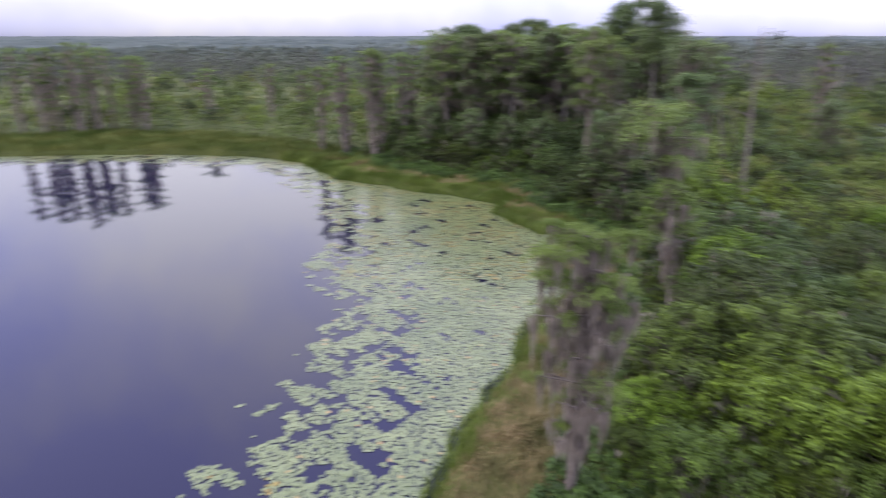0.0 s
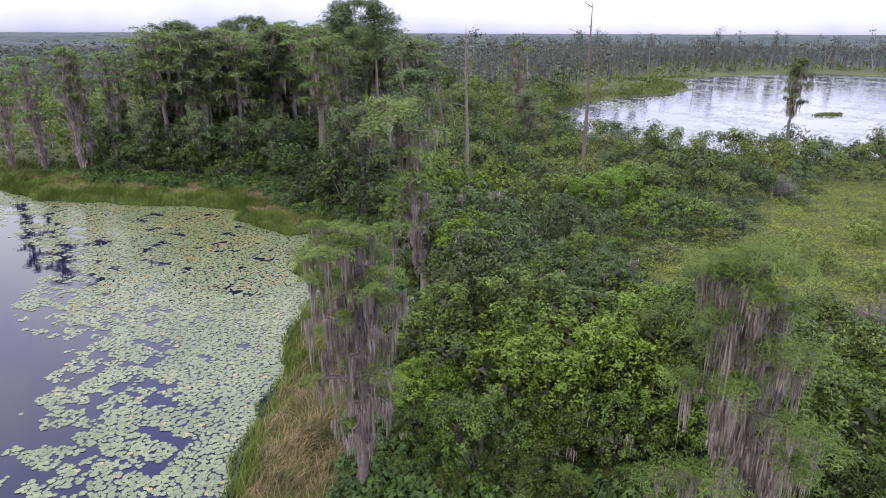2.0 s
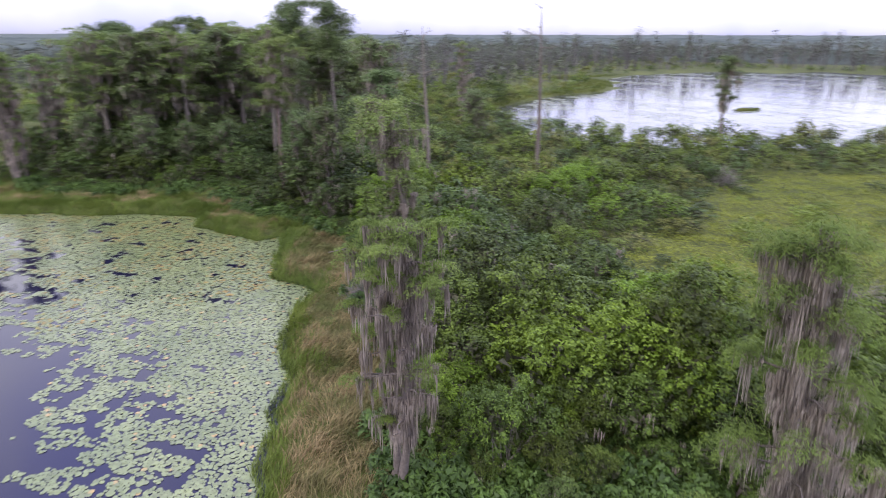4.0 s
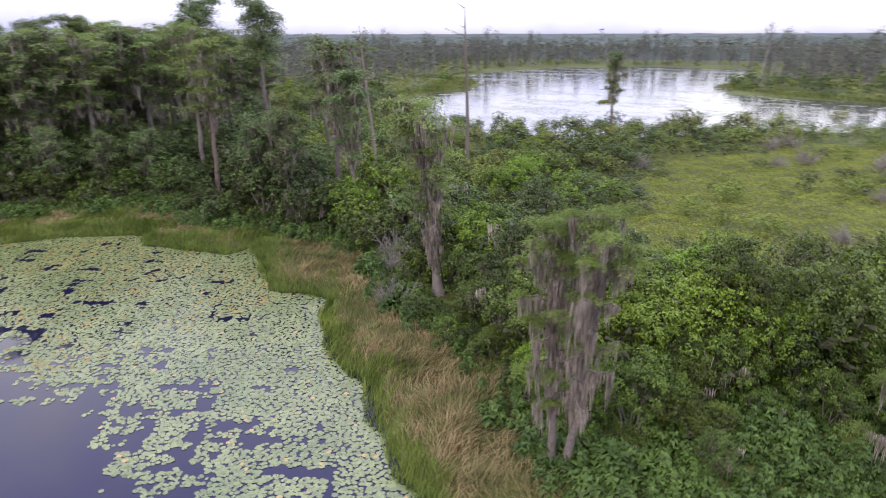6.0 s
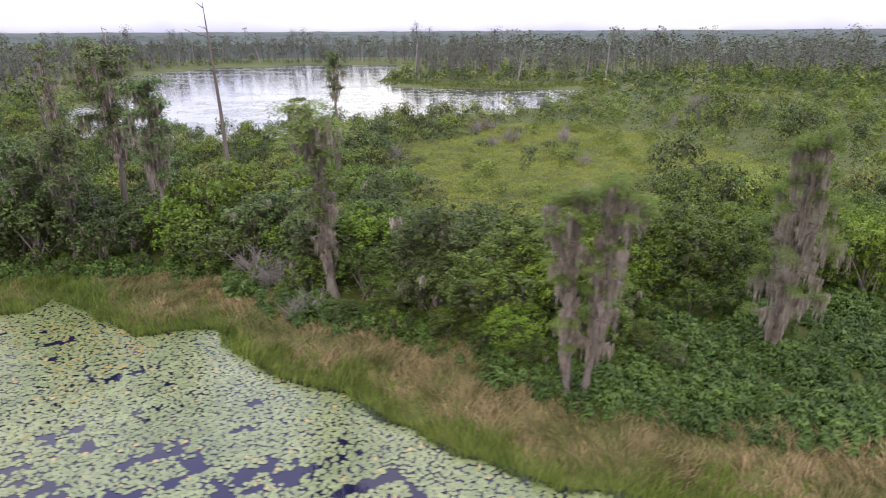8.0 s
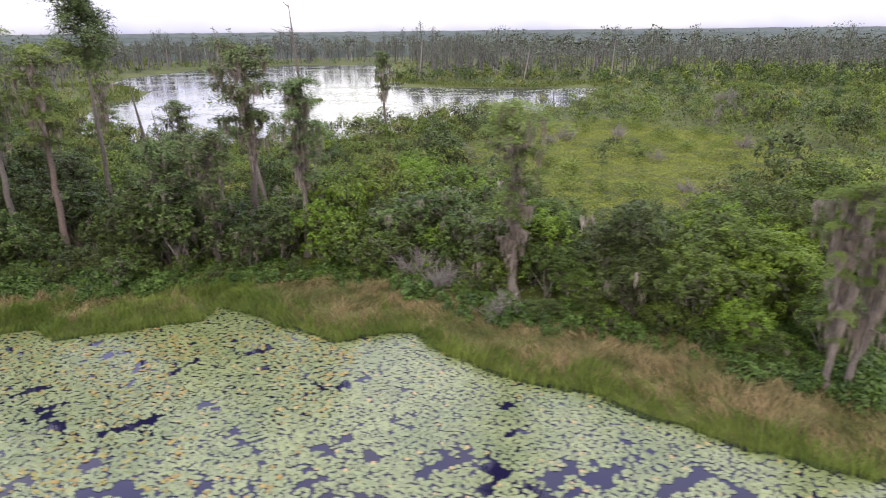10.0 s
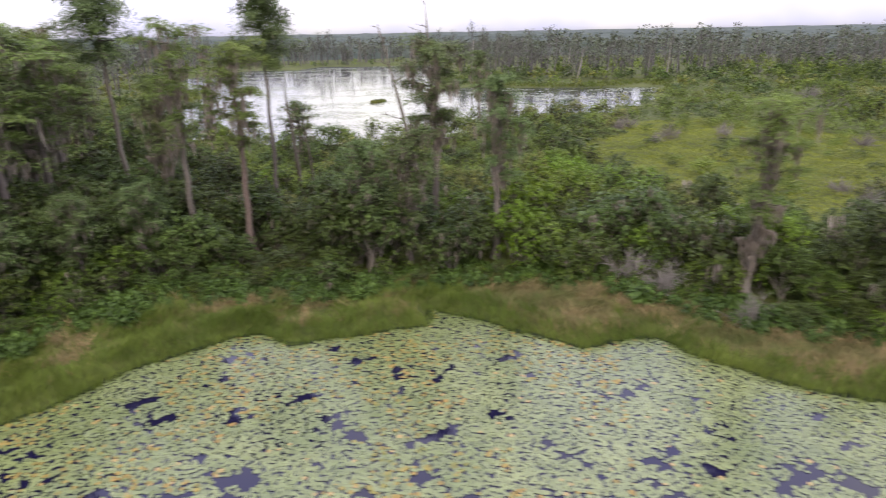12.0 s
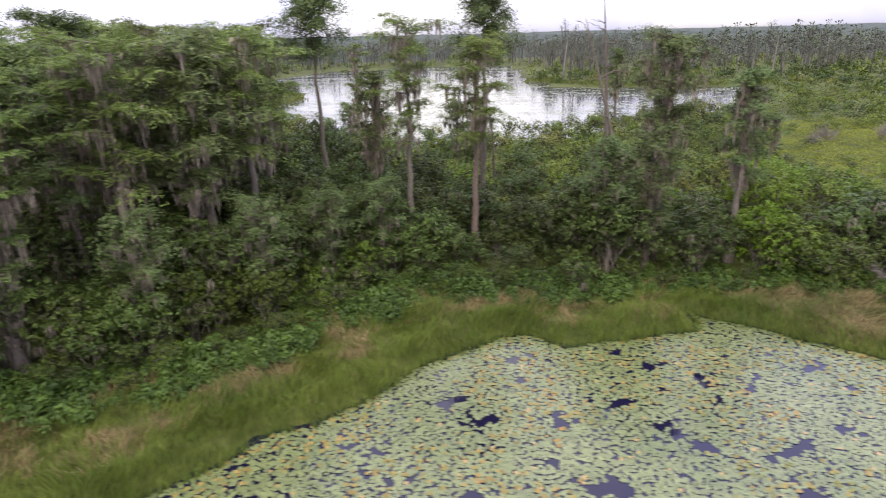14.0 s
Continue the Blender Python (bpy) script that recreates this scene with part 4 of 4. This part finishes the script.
s.add(*leaves(rng, z, np.tile((0, 0, 1.0), (len(p), 1)), 0.18, 0.6, 0.3, 0.6))
tagged(part("meadow_plants", s, M_MEADOW), "yellow-green low marsh plants of the open meadow", "meadow", kind="stuff")

def herb(rng, n=96):
    """A leafy plant about a metre round: long leaves fanned up and out."""
    s = Stuff()
    az, h = rng.uniform(0, 6.28, n), rng.uniform(0, 1, n)
    out = np.stack([np.cos(az), np.sin(az), np.zeros(n)], -1)
    c = out * (0.12 + 0.45 * (1 - h ** 2) * rng.uniform(0.3, 1, n))[:, None] + np.array([0, 0, 1.0]) * (0.15 + 0.95 * h)[:, None]
    s.add(*leaves(rng, c, np.array([0, 0, 1.0]) + 0.6 * out, 0.30, 0.55, 0.3, 0.35))
    return s.arrays()


s = Stuff()
p = scattered(rng, 1, 29, 0, 30, 0.7)
p = p[(reach(BANK, p) > 0.2) & (p[:, 1] < 26 + 2 * wobble(p, 4.0))]
kinds = [herb(rng) for _ in range(4)]
which = rng.integers(0, 4, len(p))
for i, sh in enumerate(kinds):
    q = p[which == i]
    size = 0.85 + 0.55 * wobble(q, 2.2, 4.0) + rng.uniform(-0.15, 0.25, len(q))
    s.scatter(sh, on_ground(q, 0.05), rng.uniform(0, 6.28, len(q)), np.maximum(size, 0.4))
tagged(part("marsh_herbs", s, M_HERB), "lush green broad-leaved marsh herbs", "plants", kind="stuff")
s = Stuff()
p = scattered(rng, -18, 24, 22, 122, 0.75)
g = reach(BANK, p)
p = p[(g > -0.9 + 0.9 * wobble(p, 2.5) - np.where(p[:, 1] > 78, 1.2, 0)) & (g < 4.0)]
which = rng.integers(0, 4, len(p))
for i, sh in enumerate(kinds):
    q = p[which == i]
    s.scatter(sh, on_ground(q, 0.05), rng.uniform(0, 6.28, len(q)), np.maximum(0.35, 0.9 + 0.55 * wobble(q, 2.6, 5.0) + rng.uniform(-0.2, 0.25, len(q))))
tagged(part("edge_herbs", s, M_HERB), "low leafy growth where thicket meets bank", "plants", kind="stuff")

# ---------------------------------------------------------------- lily pads
s = Stuff()
p = scattered(rng, -92, 15, 4, 122, 0.225)
near_shore = -(reach(POND, p) + 0.35 * wobble(p, 2.2))
p, near_shore = p[near_shore > 0.12], near_shore[near_shore > 0.12]
edge = -reach(PADS, p) + 1.6 * wobble(p, 3.2, 1.0) + 0.8 * wobble(p, 1.3, 4.0)
hole = 0.55 * wobble(p, 2.3, 7.0) + 0.55 * wobble(p, 1.15, 2.0) + 0.36 * wobble(p, 0.5, 9.0)
keep = (edge > 0) & (hole > -0.66 - 0.7 * np.clip(1 - near_shore / 3.0, 0, 1) + 0.10 * np.clip((p[:, 1] - 62) / 10, 0, 1) * (reach(POND, p) > -22) + 0.85 * np.clip(1 - edge / np.where(p[:, 1] < 45, 13.0, 8.0), 0, 1)) & (rng.uniform(0, 1, len(p)) < 0.95)
p = p[keep]
n = len(p)
ang = np.linspace(0.16, 2 * np.pi - 0.16, 7)
rad = rng.uniform(0.11, 0.19, n)
spin = rng.uniform(0, 6.28, n)
tilt = rng.normal(size=(n, 2)) * 0.03
v = np.zeros((n, 8, 3))
v[:, 0, :2] = 0
v[:, 1:, 0] = rad[:, None] * np.cos(ang[None] + spin[:, None])
v[:, 1:, 1] = rad[:, None] * np.sin(ang[None] + spin[:, None])
v[:, :, 2] = v[:, :, 0] * tilt[:, :1] + v[:, :, 1] * tilt[:, 1:] + rng.uniform(0.012, 0.035, n)[:, None]
v[:, :, 0] += p[:, 0:1]
v[:, :, 1] += p[:, 1:2]
fan = np.array([[0, i, i + 1] for i in range(1, 7)])
s.add(v.reshape(-1, 3), None, (fan[None] + (np.arange(n) * 8)[:, None, None]).reshape(-1, 3))
old = (rng.uniform(0, 1, n) < 0.11) & (0.7 * wobble(p, 5.0, 3.0) + np.where(p[:, 1] > 55, 0.35, -0.35) > 0.25)
w = Stuff()
vo = v[old] + np.array([0, 0, 0.012])
w.add(vo.reshape(-1, 3), None, (fan[None] + (np.arange(len(vo)) * 8)[:, None, None]).reshape(-1, 3))
tagged(part("withered_pads", w, M_OLDPAD), "yellowing and orange lily pads", "lily pads", kind="stuff")
tagged(part("lily_pads", s, M_PAD), "pale green and orange floating lily pads", "lily pads", kind="stuff")

s = Stuff()
p = scattered(rng, 169, 181, 119, 126, 0.35)
p = p[np.hypot((p[:, 0] - 175) / 5.0, (p[:, 1] - 122) / 2.2) < 1 + 0.2 * wobble(p, 1.5)]
s.add(*blades(rng, np.column_stack([p, np.full(len(p), -0.05)]), 0.7, 0.3, 0.5))
tagged(part("grass_islet", s, M_FARGRASS), "small grassy tussock islet in the lake", "grass", kind="stuff")
s = Stuff()
p = scattered(rng, 86, 400, 24, 270, 1.1)
keep = (reach(LAKE, p) < -1) & (0.6 * wobble(p * np.array([1.0, 0.5]), 9.0, 2.0) + 0.5 * wobble(p, 3.0, 5.0) > 0.10)
p = p[keep]
n = len(p)
a6 = np.arange(6) * np.pi / 3
v = np.zeros((n, 6, 3))
rad = rng.uniform(0.25, 0.7, n)
v[:, :, 0] = p[:, 0:1] + rad[:, None] * np.cos(a6)
v[:, :, 1] = p[:, 1:2] + rad[:, None] * np.sin(a6) * rng.uniform(0.6, 1.0, n)[:, None]
v[:, :, 2] = rng.uniform(0.012, 0.03, n)[:, None]
b6 = (np.arange(n) * 6)[:, None]
s.add(v.reshape(-1, 3), np.concatenate([np.array([[0, 1, 2, 3]]) + b6, np.array([[0, 3, 4, 5]]) + b6]))
tagged(part("lake_pads", s, M_PAD), "rafts of pale lily pads on the lake", "lily pads", kind="stuff")

# ---------------------------------------------------------------- far woods


def far_tree(rng, high, plates, wide, low, leaf, per, mossy_too):
    """Trunk, limbs with moss, and layered plates of needles of a tree seen from far off, as two gatherings."""
    w, s = Stuff(), Stuff()
    bend = rng.normal(size=2) * 0.5
    w.add(*tube([(0, 0, 0), (bend[0], bend[1], high * 0.55), (bend[0] * 0.6, bend[1], high * 0.97)], [0.30, 0.20, 0.06], 3))
    for i in range(plates):
        h = low + (0.98 - low) * ((i + rng.uniform(0, 1)) / plates) ** 0.8
        a, out = 2.4 * i + rng.uniform(-0.5, 0.5), wide * rng.uniform(0.2, 1.0) * (0.55 if h > 0.9 else 1.0)
        c = np.array([np.cos(a) * out + bend[0] * 0.8, np.sin(a) * out + bend[1], high * h])
        pts = np.clip(rng.normal(size=(per, 3)), -1.5, 1.5) * np.array([1.0, 1.0, 0.55]) * wide * rng.uniform(0.25, 0.42)
        s.add(*leaves(rng, c + pts, np.tile((0, 0, 0.5), (per, 1)), leaf, 0.7, 0.3, 0.8))
        if i % 3 == 0:
            w.add(*tube([(bend[0] * 0.8, bend[1], high * (h - 0.06)), tuple(c)], [0.10, 0.03], 3))
        if mossy_too and rng.uniform() < 0.7 - 0.3 * h:
            w.add(*strands(rng, np.tile(c, (2, 1)) + rng.normal(size=(2, 3)) * np.array([0.7, 0.7, 0.1]), 3.0, 0.4, 0.05, True))
    return w.arrays(), s.arrays()


rng = np.random.default_rng(77)
p = scattered(rng, -560, 640, -420, 640, 9.6)
c = p - np.array([0.0, 45.0])
r, az = np.hypot(*c.T), np.degrees(np.arctan2(c[:, 0], c[:, 1]))
keep = (r < 560) & (water_gap(p) > 14) & (az > -62) & (az < 132)
front = np.where(az > 62, 272 + 16 * wobble(p, 60.0), np.where(az > 20, 190 + 40 * wobble(p, 50.0), 250 + 60 * wobble(p, 50.0)))
by_lake = ((reach(LAKE, p) < 60) & (p[:, 0] > 258) & (reach(LAKE, p) > 14)) | ((reach(LAKE, p) < 80) & (p[:, 1] > 230) & (reach(LAKE, p) > 18))
keep &= (r > front) | by_lake
close = (r < front + 45) | by_lake
keep &= close | (rng.uniform(0, 1, len(p)) < 0.55)
close = close[keep]
p, az = p[keep], az[keep]
for some, per, leaf, leafy in ((close, 26, 0.46, ("far_trunks", "far_woods")), (~close, 3, 1.5, ("farther_trunks", "farther_woods"))):
    trunks, sprays = Stuff(), Stuff()
    shapes = [far_tree(rng, h, k, wd, low, leaf, per, per > 10) for h, k, wd, low in ((19.0, 12, 2.8, 0.42), (16.5, 12, 2.6, 0.36), (21.0, 11, 2.5, 0.5), (14.0, 13, 3.0, 0.15), (20.0, 10, 3.0, 0.56), (24.0, 11, 3.0, 0.6))]
    which = np.where(az[some] < 20, 3, rng.integers(0, 6, some.sum()))
    for i, (tw, ts) in enumerate(shapes):
        q = on_ground(p[some][which == i], 0.2)
        turn, wide, high = rng.uniform(0, 6.28, len(q)), rng.uniform(0.8, 1.4, len(q)), 0.58 + 0.40 * rng.uniform(0, 1, len(q)) ** 1.4 + 0.14 * np.clip(wobble(q[:, :2], 26.0, 3.0), -0.6, 1)
        trunks.scatter(tw, q, turn, wide, high)
        sprays.scatter(ts, q, turn, wide, high)
    tagged(part(leafy[0], trunks, M_GREYTRUNK), "grey mossy trunks of the distant cypress woods", "woods", kind="stuff")
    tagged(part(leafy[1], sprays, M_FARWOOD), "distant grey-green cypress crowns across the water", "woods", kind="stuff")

foot = scattered(rng, -60, 420, -260, 330, 6.5)
c = foot - np.array([0.0, 45.0])
r, az = np.hypot(*c.T), np.degrees(np.arctan2(c[:, 0], c[:, 1]))
edge_r = np.where(az > 62, 268 + 16 * wobble(foot, 60.0), 190 + 40 * wobble(foot, 50.0))
foot = foot[(az > 22) & (az < 132) & (r > edge_r - 20) & (r < edge_r + 8) & (water_gap(foot) > 5)]
for (mat, hue), spots in zip(MIX[:2], dealt(foot, 0.4, 0.6)):
    joined_shrubs("woodland_edge", spots, 46, 11, 0.5, mat, "%s bushes along the foot of the far woods" % hue, 0.8, 1.3, 1.8, core=0)
bare = p[close & (rng.uniform(0, 1, len(p)) < 0.06) & (p[:, 0] > 120)]
s = Stuff()
for x, y in bare:
    high, lx, ly = rng.uniform(12, 19), *rng.normal(size=2) * 1.4
    s.add(*tube([(x - 5, y, 0), (x - 5 + lx * 0.5, y + ly * 0.6, high * 0.55), (x - 5 + lx, y + ly, high)], [0.34, 0.26, 0.10], 4))
tagged(part("pale_snags", s, M_TWIG), "pale bare dead trunks among the far woods", "dead trees", kind="stuff")

rr, aa = rng.uniform(545, 1300, 30000), np.radians(rng.uniform(-62, 132, 30000))
p = np.stack([rr * np.sin(aa), rr * np.cos(aa) + 45], -1)
z = 10.8 + 1.8 * wobble(p, 40.0, 3.0) + rng.uniform(-1.2, 1.2, len(p))
s = Stuff()
s.add(*leaves(rng, np.column_stack([p, z]), np.tile((0, 0, 0.5), (len(p), 1)), 3.6, 0.8, 0.3, 0.6))
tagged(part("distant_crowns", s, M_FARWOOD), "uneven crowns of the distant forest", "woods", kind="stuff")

ring_r = np.concatenate([np.linspace(540, 1400, 50), np.geomspace(1450, 4800, 24)])
ring_a = np.radians(np.linspace(-180, 180, 401))
RR, AA = np.meshgrid(ring_r, ring_a)
q = np.stack([RR.ravel() * np.sin(AA.ravel()), RR.ravel() * np.cos(AA.ravel()) + 45], -1)
z = 11.5 + 1.5 * wobble(q, 11.0) + 1.6 * wobble(q, 40.0, 3.0) + 2.0 * wobble(q, 230.0, 1.0) + rng.uniform(-1.5, 3.5, len(q)) * (RR.ravel() > 700) + np.clip((RR.ravel() - 900) / 900, 0, 4) * 1.6
z[RR.ravel() < 541] = 0.5
na, nr = RR.shape
ii, jj = np.meshgrid(np.arange(na - 1), np.arange(nr - 1), indexing="ij")
s = Stuff()
s.add(np.column_stack([q, z]), np.stack([ii * nr + jj, ii * nr + jj + 1, (ii + 1) * nr + jj + 1, (ii + 1) * nr + jj], -1).reshape(-1, 4))
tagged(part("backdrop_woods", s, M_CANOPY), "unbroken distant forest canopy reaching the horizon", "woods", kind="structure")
